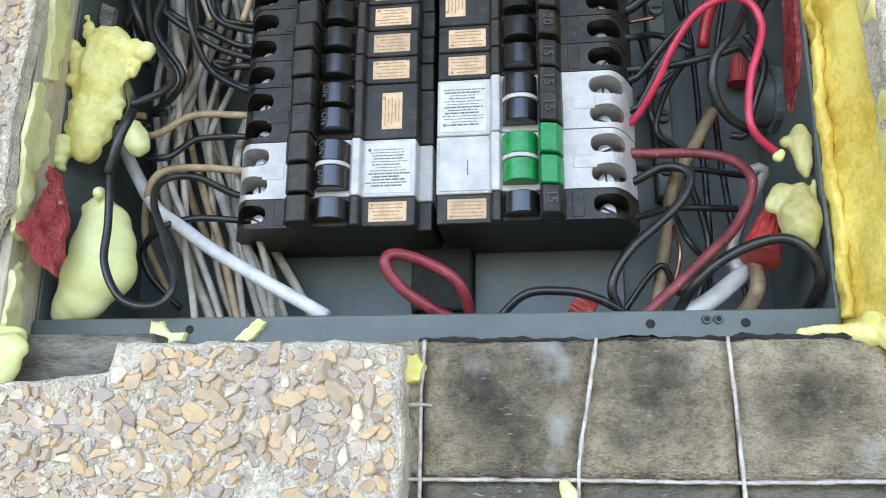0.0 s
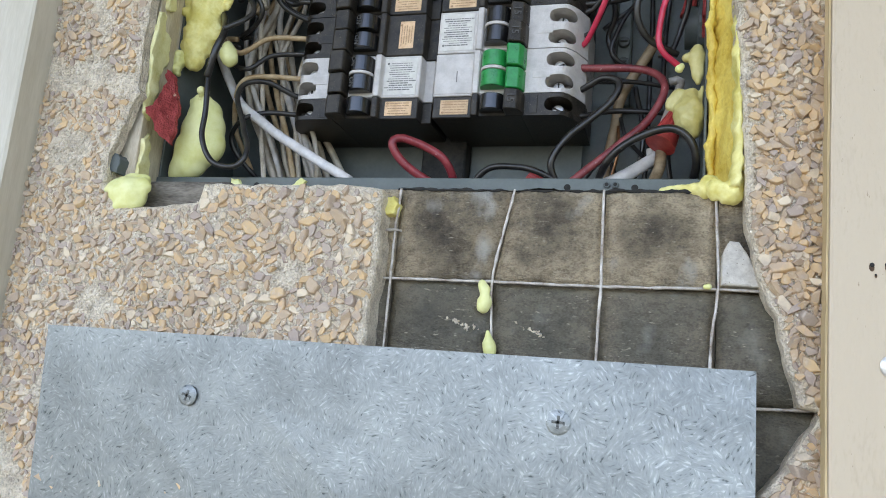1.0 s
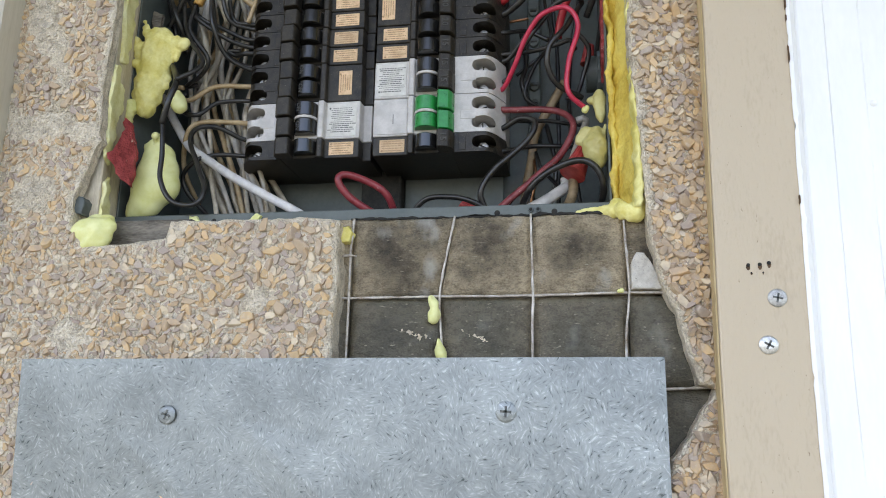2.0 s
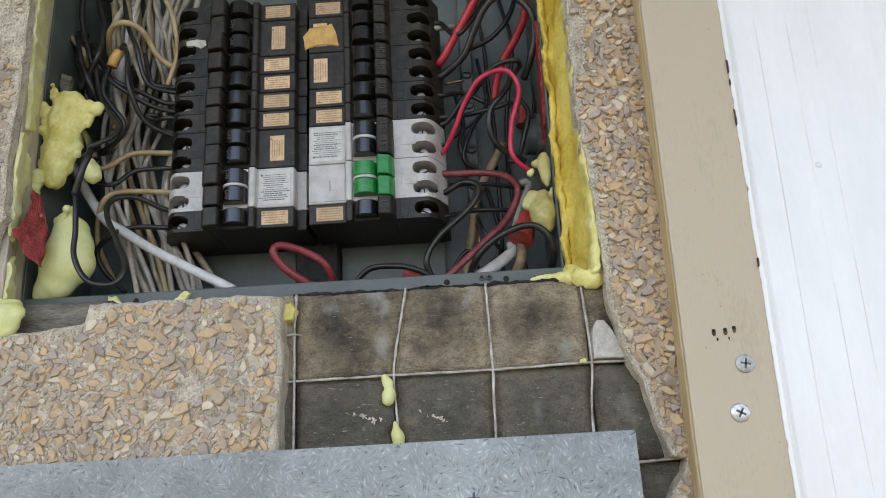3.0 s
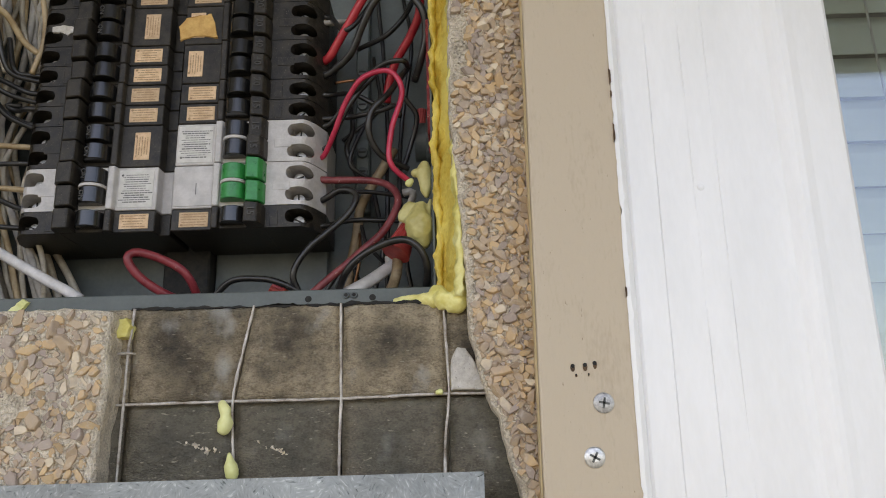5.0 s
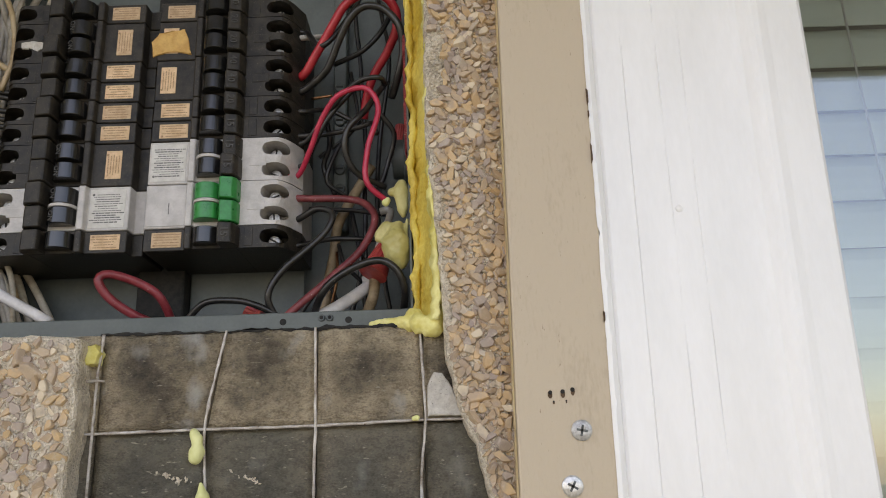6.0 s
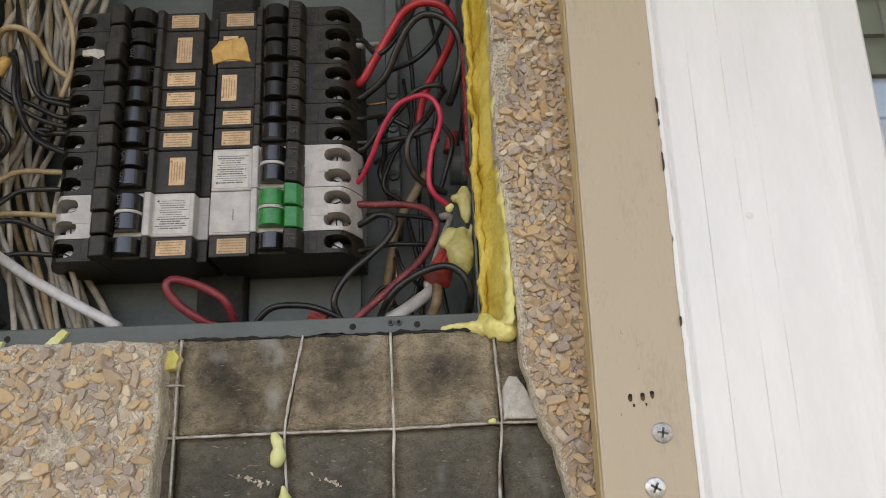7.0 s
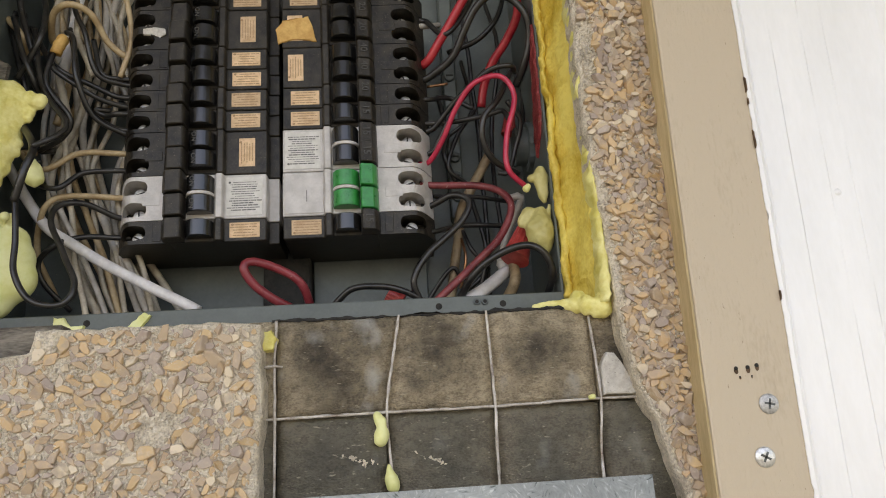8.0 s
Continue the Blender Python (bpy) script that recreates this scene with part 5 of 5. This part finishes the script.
blob("foam_lump", run([(-0.1705, 1.3325, 0.0050), (-0.1660, 1.3345, 0.0090), (-0.1600, 1.3372, 0.0112), (-0.1540, 1.3392, 0.0105), (-0.1490, 1.3415, 0.0075), (-0.1455, 1.3435, 0.0045)], -0.006)
     + run([(-0.1630, 1.3440, 0.0060), (-0.1560, 1.3475, 0.0058), (-0.1505, 1.3480, 0.0040)], -0.002), M["foam_pale"], "pale yellow foam squeezed out at the panel's corner", rough=0.0052, scale=0.012, soften=3, squash=0.62)
blob("foam_lump", run([(0.1417, 1.4310, 0.0030), (0.1414, 1.4270, 0.0044), (0.1415, 1.4225, 0.0040), (0.1420, 1.4170, 0.0030), (0.1424, 1.4130, 0.0016)], 0.036) + [(0.1366, 0.036, 1.4268, 0.0024), (0.1380, 0.036, 1.4262, 0.0018)],
     M["foam_dull"], "dull yellow foam lobe on the panel's side", voxel=0.0006, rough=0.0016, scale=0.006, soften=4)
blob("foam_lump", run([(0.1394, 1.4062, 0.0036), (0.1384, 1.4010, 0.0062), (0.1380, 1.3965, 0.0078), (0.1386, 1.3920, 0.0074), (0.1396, 1.3880, 0.0050), (0.1402, 1.3850, 0.0024)], 0.036)
     + run([(0.1370, 1.4050, 0.0040), (0.1330, 1.4060, 0.0036), (0.1300, 1.4030, 0.0034), (0.1290, 1.4005, 0.0026)], 0.037) + run([(0.1425, 1.4010, 0.0026), (0.1440, 1.4058, 0.0016), (0.1446, 1.4100, 0.0010)], 0.035),
     M["foam_dull"], "dull yellow foam drip beside the wires", voxel=0.0006, rough=0.0028, scale=0.0085, soften=4)
blob("foam_drip", [(0.1328, 0.036, 1.4206, 0.0022), (0.1340, 0.036, 1.4220, 0.0018)], M["foam_pale"], "small foam bead on a wire", voxel=0.0005, rough=0.0006, scale=0.004, soften=3)


def foam_run(section, z0, z1, soft, edges=(), wave=0.0, seed=0):
    """A long ragged bead of foam: a section in x and y drawn up the gap, with lumps at three sizes."""
    bm = bmesh.new()
    prev = None
    k = int((z1 - z0) / 0.0011)
    for j in range(k + 1):
        z = z0 + (z1 - z0) * j / k
        ring = []
        for i, (x, y) in enumerate(section):
            p = Vector((x, y, z))
            if 0 < i < len(section) - 1:
                big = noise.noise(Vector((x * 70, y * 70, z * 55 + seed)))
                mid = noise.noise(Vector((x * 190, y * 190, z * 150 + 4 + seed)))
                fine = noise.noise(Vector((x * 500, y * 500, z * 440 + 9)))
                edge = 1.8 if i in edges else 1.0
                p += Vector((-0.85, -0.5, 0)) * soft * (0.0018 * big + 0.0014 * mid * edge + 0.0007 * fine * edge)
                p.x += wave * (noise.noise(Vector((3, 8 + seed, z * 42))) + 0.6 * noise.noise(Vector((5, seed, z * 150))))
            ring.append(bm.verts.new(p))
        if prev:
            for i in range(len(section)):
                q = (i + 1) % len(section)
                bm.faces.new((prev[i], prev[q], ring[q], ring[i]))
        else:
            bm.faces.new(ring)
        prev = ring
    bm.faces.new(prev)
    bmesh.ops.recalc_face_normals(bm, faces=bm.faces)
    return bm


# foam that fills the slanting gap between the steel side and the stucco: a sunken amber face between torn pale rims
foam_strip = thing("foam_strip", (0.154, 0.02, 1.346), "ragged yellow strip of set foam along the panel's side", "foam", "expanding foam")
part("sunken_face", foam_run([(0.1476, 0.0420), (0.1476, 0.0330), (0.1484, 0.0315), (0.1496, 0.0300), (0.1508, 0.0276), (0.1520, 0.0246), (0.1532, 0.0212), (0.1544, 0.0176), (0.1556, 0.0136), (0.1567, 0.0096), (0.1578, 0.0056), (0.1592, 0.0010), (0.1640, 0.0000), (0.1640, 0.0420)], 1.3460, 1.79, 1.5),
     M["foam_old"], foam_strip, "amber sunken foam", smooth=True)
part("inner_rim", foam_run([(0.1480, 0.0400), (0.1466, 0.0295), (0.1468, 0.0262), (0.1482, 0.0248), (0.1498, 0.0260), (0.1502, 0.0300), (0.1502, 0.0400)], 1.3560, 1.79, 1.0, (2, 3, 4), 0.0015, 11),
     M["foam_old"], foam_strip, "torn inner edge of the foam", smooth=True)
part("outer_rim", foam_run([(0.1586, 0.0120), (0.1572, 0.0040), (0.1569, -0.0020), (0.1573, -0.0068), (0.1586, -0.0100), (0.1604, -0.0090), (0.1614, -0.0050), (0.1620, 0.0120)], 1.3460, 1.79, 1.1, (2, 3, 4, 5), 0.0020, 23),
     M["foam"], foam_strip, "pale torn rim of the foam", smooth=True)
blob("foam_lump", [(0.1507, 0.0, 1.3461, 0.0047), (0.1567, -0.001, 1.3444, 0.0058), (0.1596, 0.0, 1.3499, 0.0040), (0.1624, -0.004, 1.3568, 0.0031), (0.1600, -0.002, 1.365, 0.0026), (0.1439, 0.004, 1.3470, 0.0034), (0.1370, 0.008, 1.3479, 0.0026),
                   (0.1300, 0.010, 1.3485, 0.0022), (0.1275, 0.012, 1.3482, 0.0022), (0.1320, 0.010, 1.3486, 0.0024), (0.1355, 0.008, 1.3484, 0.0026), (0.1385, 0.007, 1.3478, 0.0028), (0.1420, 0.005, 1.3474, 0.0032), (0.1455, 0.003, 1.3468, 0.0038), (0.1398, 0.006, 1.3480, 0.0028), (0.1340, 0.009, 1.3490, 0.0022), (0.148, 0.006, 1.350, 0.0050)], M["foam"], "yellow foam smeared over the panel's lower corner", voxel=0.0007, rough=0.0026, scale=0.006, soften=8)
blob("foam_drip", run([(0.0468, 1.2988, 0.0022), (0.0482, 1.2962, 0.0026), (0.0486, 1.2935, 0.0024), (0.0486, 1.2900, 0.0036), (0.0480, 1.2880, 0.0032)], -0.001), M["foam_pale"], "small yellow foam drip on a lath wire", voxel=0.0005, rough=0.0010, scale=0.004, soften=5)
blob("foam_drip", run([(0.0511, 1.2765, 0.0009), (0.0514, 1.2738, 0.0017), (0.0521, 1.2705, 0.0033), (0.0528, 1.2675, 0.0030)], -0.001), M["foam_pale"], "small yellow foam drip above the metal sheet", voxel=0.0005, rough=0.0010, scale=0.004, soften=5)
blob("foam_drip", [(0.1482, -0.0008, 1.3020, 0.0014), (0.1469, -0.0008, 1.3018, 0.0012)], M["foam_pale"], "tiny foam spot on a lath wire", voxel=0.0004, rough=0.0003, scale=0.004, soften=2)
def flake(points, back, front, material, label, seed):
    """A thin torn scrap of foam with a ragged outline."""
    ob = part("foam_scrap", slab(ragged([Vector(q) for q in points], 0.0007, 0.0011, seed), back, front, 0.0007), material, None, label)
    return tagged(ob, category="foam", group="expanding foam")


flake(((-0.0062, 1.3310), (-0.0005, 1.3318), (0.0010, 1.3370), (-0.0012, 1.3415), (-0.0058, 1.3405)), 0.0040, -0.0030, M["foam"], "torn yellow foam scrap at the stucco's edge", 21)
flake(((-0.1140, 1.3500), (-0.1075, 1.3490), (-0.0990, 1.3500), (-0.0985, 1.3535), (-0.1060, 1.3540), (-0.1090, 1.3580), (-0.1135, 1.3585)), 0.0286, 0.0262, M["foam_pale"], "flaky yellow foam scrap on the steel lip", 22)
flake(((-0.0790, 1.3500), (-0.0730, 1.3490), (-0.0690, 1.3530), (-0.0655, 1.3575), (-0.0700, 1.3588), (-0.0745, 1.3550)), 0.0286, 0.0264, M["foam_pale"], "flaky yellow foam scrap on the steel lip", 23)


def crust(points, thick, material, label, seed):
    """Foam smeared over the slanting face of the stud: outline in depth along the face and height."""
    bm = slab(ragged([Vector(q) for q in points], 0.0013, 0.0017, seed), 0.0, -thick, 0.0014)
    along, out = Vector((-0.252, 0.968, 0)), Vector((0.968, 0.252, 0))
    for v in bm.verts:
        lump = 0.0016 * noise.noise(v.co * 190) if v.co.y < -0.0004 else 0
        v.co = Vector((-0.1575, -0.0050, v.co.z)) + along * v.co.x + out * (-v.co.y + lump)
    bmesh.ops.recalc_face_normals(bm, faces=bm.faces)
    return tagged(part("foam_crust", bm, material, None, label, smooth=True), category="foam", group="expanding foam")


flake(((-0.1830, 1.3550), (-0.1790, 1.3610), (-0.1740, 1.3625), (-0.1700, 1.3650), (-0.1632, 1.3590), (-0.1640, 1.3510), (-0.1720, 1.3530), (-0.1790, 1.3500)), 0.0010, -0.0080, M["pan"], "torn grey scrap of metal flashing in the broken stucco", 41)["category"] = "flashing scrap"
flake(((-0.1640, 1.5150), (-0.1570, 1.5115), (-0.1575, 1.5010), (-0.1640, 1.4990), (-0.1650, 1.5060)), 0.0460, 0.0430, M["sill"], "brown splinter of wood caught in the foam", 42)["category"] = "wood splinter"
crust(((0.010, 1.456), (0.019, 1.458), (0.023, 1.475), (0.024, 1.51), (0.024, 1.60), (0.001, 1.60), (0.001, 1.52), (0.006, 1.49)), 0.0024, M["foam_crust"], "yellow foam stuck on the wooden stud", 31)
crust(((0.002, 1.388), (0.010, 1.386), (0.013, 1.405), (0.016, 1.418), (0.021, 1.424), (0.022, 1.442), (0.013, 1.444), (0.008, 1.452), (0.002, 1.450), (-0.001, 1.428), (0.002, 1.410)), 0.0020, M["foam_crust"], "thin yellow foam crust on the wooden stud", 32)
crust(((0.006, 1.350), (0.020, 1.350), (0.019, 1.366), (0.013, 1.380), (0.007, 1.374)), 0.0018, M["foam_crust"], "pale foam crust low on the wooden stud", 33)
flake(((-0.1720, 1.3960), (-0.1660, 1.3930), (-0.1640, 1.3830), (-0.1690, 1.3790), (-0.1700, 1.3860)), 0.0140, 0.0110, M["dark"], "black torn shard at the panel's edge", 34)["category"] = "plastic piece"
tagged(part("paint_smear", slab(ragged([Vector(q) for q in ((-0.0830, 1.5325), (-0.0770, 1.5335), (-0.0700, 1.5325), (-0.0695, 1.5285), (-0.0730, 1.5262), (-0.0780, 1.5285), (-0.0830, 1.5290))], 0.0012, 0.0006, 9), 0.0460, 0.0446, 0.0003),
            M["chip"], None, "white paint smear across a black breaker"), category="paint smear")
tagged(part("mortar_chip", slab(ragged([Vector(p) for p in ((0.1527, 1.3022), (0.1533, 1.3165), (0.1565, 1.3225), (0.1605, 1.3222), (0.1650, 1.3160), (0.1690, 1.3080), (0.1705, 1.3022))], 0.002, 0.0006, 6), 0.0044, -0.0022, 0.0012),
            M["chip"], None, "grey-white chip of mortar stuck to the lath"), category="mortar chip")

# ---- metal sheet ----
sheet = bmesh.new()
rows = []
for j in range(25):
    row = []
    for i in range(49):
        u, v = i / 48, j / 24
        z = 1.09 + (1.2645 + 0.00122 * u - 1.09) * v
        x = -0.183 + (1.2645 - z) * 0.035 * (1 - u) + 0.3495 * u
        # a few dents, and a gentle twist added to darken one end's reflection
        y = -0.0172 + 0.20 * (x - 0.03) * (z - 1.2645) + 0.0003 * noise.noise(Vector((x * 16, z * 16, 4)))
        row.append(sheet.verts.new((x, y, z)))
    rows.append(row)
for j in range(24):
    for i in range(48):
        sheet.faces.new((rows[j][i], rows[j][i + 1], rows[j + 1][i + 1], rows[j + 1][i]))
rim = rows[0] + [r[-1] for r in rows[1:]] + rows[-1][-2::-1] + [r[0] for r in rows[-2:0:-1]]
back = [sheet.verts.new(v.co + Vector((0, 0.0013, 0))) for v in rim]
for i in range(len(rim)):
    k = (i + 1) % len(rim)
    sheet.faces.new((rim[i], back[i], back[k], rim[k]))
sheet.faces.new(back)
bmesh.ops.recalc_face_normals(sheet, faces=sheet.faces)
tagged(part("metal_sheet", sheet, M["plate"], None, "galvanised steel sheet screwed over the broken wall"), category="metal sheet")
phillips_screw(-0.0925, -0.0172, 1.2350, 0.0050, "grey pan-head screw in the galvanised sheet", head=M["plate"])
phillips_screw(0.0885, -0.0172, 1.2385, 0.0054, "grey pan-head screw in the galvanised sheet", head=M["plate"], turn=0.05)

# ---- board and window trim ----
def upright(name, outline, z0, z1, step, material, label, wander=(), amount=0.0005, kind="structure", cracks=(), lean=0.0):
    """A profile in x and y drawn upwards; points named in wander shift a little along the way, and the whole leans by a slope."""
    bm = bmesh.new()
    prev = None
    k = int((z1 - z0) / step)
    for j in range(k + 1):
        z = z0 + (z1 - z0) * j / k
        ring = []
        for i, (x, y) in enumerate(outline):
            dx = (0.35 * noise.noise(Vector((i // 3, z * 60, 1))) + 4.0 * max(0, noise.noise(Vector((i // 3, z * 210, 5))) - 0.28)) * amount if i in wander else 0
            dy = 0
            if i in cracks:
                dx = 0.0004 * noise.noise(Vector((i, z * 25, 2)))
                dy = -0.0008 * (1 - min(1, max(0, 0.55 + 1.6 * noise.noise(Vector((i * 3.3, z * 14, 8))))))
            ring.append(bm.verts.new((x + dx + lean * (min(1.56, max(1.26, z)) - 1.48), y + dy, z)))
        if prev:
            for i in range(len(outline)):
                q = (i + 1) % len(outline)
                bm.faces.new((prev[i], prev[q], ring[q], ring[i]))
        else:
            bm.faces.new(ring)
        prev = ring
    bm.faces.new(prev)
    bmesh.ops.recalc_face_normals(bm, faces=bm.faces)
    return tagged(part(name, bm, material, None, label), kind=kind)


board = upright("trim_board", [(0.1957, 0.012), (0.1936, -0.0285), (0.1940, -0.0296), (0.1950, -0.0300), (0.2345, -0.0300), (0.2345, 0.012)], 0.9, 1.95, 0.01, M["board"], "tan painted wooden board with screws and nail holes", (1, 2, 3), 0.0004, lean=0.015)
upright("trim_board_left", [(-0.330, 0.012), (-0.330, -0.030), (-0.2215, -0.0300), (-0.2200, -0.0290), (-0.2197, 0.012)], 0.9, 1.95, 0.01, M["board_l"], "grey-tan painted wooden board beside the stucco", (2, 3), 0.0004)
upright("trim_batten", [(0.1948, 0.004), (0.1929, -0.0284), (0.1935, -0.0292), (0.1952, 0.004)], 0.9, 1.95, 0.004, M["batten"], "thin raw yellowish wood edge beside the tan board", (0, 1), 0.0006, lean=0.015)
for hx, hz, r in ((0.2060, 1.3083, 0.0011), (0.2113, 1.3085, 0.0012), (0.2155, 1.3092, 0.0012), (0.2072, 1.3045, 0.0005), (0.2126, 1.3046, 0.0005)):
    part("rust_ring", slab(ragged([Vector((hx + r * 0.8 * math.cos(a), hz - r * 0.7 + r * 1.5 * math.sin(a))) for a in [0.7 * i for i in range(9)]], 0.0006, 0.0005, int(hx * 9000)), -0.0298, -0.03012, 0.00005), M["rust"], board, "brown rust stain")
    part("nail_hole", disc(hx, -0.0304, hz, r * 0.8, 0.0004, 9), M["dark"], board, "dark rusty nail hole")
phillips_screw(0.2180, -0.0300, 1.2922, 0.0044, "dull weathered cross-head screw in the tan board", head=M["steel_dull"], turn=0.2)
phillips_screw(0.2124, -0.0300, 1.2700, 0.0044, "bright cross-head screw in the tan board", turn=0.5)


def notch(x, y, w=0.00034, d=0.0005):
    return [(x - w, y), (x, y + d), (x + w, y)]


profile = ([(0.2349, 0.012), (0.2345, -0.0270), (0.2343, -0.0307), (0.2362, -0.0310), (0.2385, -0.0290), (0.2397, -0.0256), (0.2410, -0.0262)] + notch(0.2535, -0.0262) + notch(0.2702, -0.0262) + notch(0.2822, -0.0262)
           + [(0.3080, -0.0262), (0.3120, -0.0268), (0.3155, -0.0288), (0.3185, -0.0298), (0.3215, -0.0296), (0.3260, -0.0280), (0.3360, -0.0262), (0.3437, -0.0250), (0.3459, -0.0230), (0.3466, -0.0190), (0.3466, 0.160), (0.3400, 0.160), (0.3400, 0.012)])
white = upright("window_trim", profile, 0.9, 1.95, 0.003, M["trim"], "white painted window trim with cracked glossy paint", tuple(range(1, 4)), 0.0008, cracks=(8, 11, 14), lean=0.017)
part("paint_bump", disc(0.2718, -0.0265, 1.3900, 0.0018, 0.0010, 12, 0.0004), M["trim"], white, "small filled nail head", smooth=True)

# paint broken away along the joint, brown wood showing
for i, (z, h) in enumerate(((1.446, 0.0060), (1.437, 0.0028), (1.417, 0.0072), (1.340, 0.0035))):
    x = 0.2344 + 0.017 * (z - 1.48)
    part("paint_chip", slab(ragged([Vector(q) for q in ((x - 0.0005, z - h * 0.7), (x + 0.0001, z - h * 0.5), (x + 0.0002, z + h * 0.5), (x - 0.0005, z + h * 0.7))], 0.0008, 0.00015, 50 + i), -0.0300, -0.0313, 0.00005), M["rust"], white, "brown wood where paint has chipped")

# ---- window ----
window = thing("window_1", (0.36, 0.035, 0.9), "window with closed pale blinds behind clear glass", "window", kind="structure")
glass = part("pane", block(0.3480, 1.40, 0.034, 0.038, 0.9, 2.2), M["glass"], window)
glass.visible_shadow = False
# second pane, added to double the sky's reflection in the glass
inner = part("pane", block(0.3480, 1.40, 0.048, 0.052, 0.9, 2.2), M["glass"], window)
inner.visible_shadow = False
blind = thing("window_blind", (0.7, 0.136, 0.95), "closed pale green-white slatted blind behind the window", "blind")
for i in range(36):
    z = 0.9628 + 0.0333 * i
    bm = bmesh.new()
    cross = [(0.1425, z + 0.0182), (0.1385, z + 0.0095), (0.1362, z), (0.1346, z - 0.0090), (0.1340, z - 0.0165)]
    for x in (0.350, 1.38):
        for k, (y, zz) in enumerate(cross):
            bm.verts.new((x, y, zz))
        for k, (y, zz) in reversed(list(enumerate(cross))):
            bm.verts.new((x, y + 0.0006, zz))
    bm.verts.ensure_lookup_table()
    n = len(cross) * 2
    for k in range(n):
        bm.faces.new((bm.verts[k], bm.verts[(k + 1) % n], bm.verts[n + (k + 1) % n], bm.verts[n + k]))
    bm.faces.new([bm.verts[k] for k in range(n)])
    bm.faces.new([bm.verts[n + k] for k in range(n)])
    bmesh.ops.recalc_face_normals(bm, faces=bm.faces)
    part("slat", bm, M["blind"], blind)
part("cord", tube(smooth_path([(0.456, 0.1310, 2.15), (0.458, 0.1312, 1.7), (0.460, 0.1308, 1.50), (0.466, 0.1310, 1.3), (0.468, 0.1312, 0.95)], 0.01), 0.0009, 6), M["crack"], blind)

# ---- stone chips, last ----
scatter(LEFT, stucco_left, FRONT, (-0.235, 0.0, 1.15, 1.62), 110000, 0.73, lambda q: (q[0] + 0.06) ** 2 + (q[1] - 1.30) ** 2, 3,
        lambda x, z: -0.42 if x > -0.11 else (-0.24 if z < 1.33 else -0.14))
scatter(RIGHT, stucco_right, FRONT, (0.150, 0.198, 1.15, 1.66), 110000, 0.60, lambda q: abs(q[1] - 1.38), 5, lambda x, z: -0.02 if x < 0.1655 + 0.004 * noise.noise(Vector((0, 4, z * 30))) and z > 1.33 else -0.60)

# crumbs of mortar on the building paper
for cx, cz, w, n in ((0.0385, 1.2795, 0.0060, 26), (0.0720, 1.2780, 0.0055, 20)):
    rnd = random.Random(n)
    verts, faces = [], []
    for i in range(n):
        u = rnd.gauss(0, 0.5)
        r = rnd.uniform(0.0003, 0.0009)
        m = Matrix.Translation((cx + u * w, 0.0008, cz - u * w * 0.35 + rnd.gauss(0, 0.0007))) @ Matrix.Rotation(rnd.uniform(0, 6), 4, "Y") @ Matrix.Diagonal((r, r, r, 1))
        vs, fs = SHAPES[rnd.randrange(len(SHAPES))]
        k = len(verts)
        verts += [tuple(m @ v) for v in vs]
        faces += [tuple(a + k for a in f) for f in fs]
    me = bpy.data.meshes.new("mortar_crumbs")
    me.from_pydata(verts, [], faces)
    me.materials.append(M["stucco"])
    tagged(new("mortar_crumbs", me), "small grey mortar crumbs clinging to dark paper", "crumbs", kind="stuff")
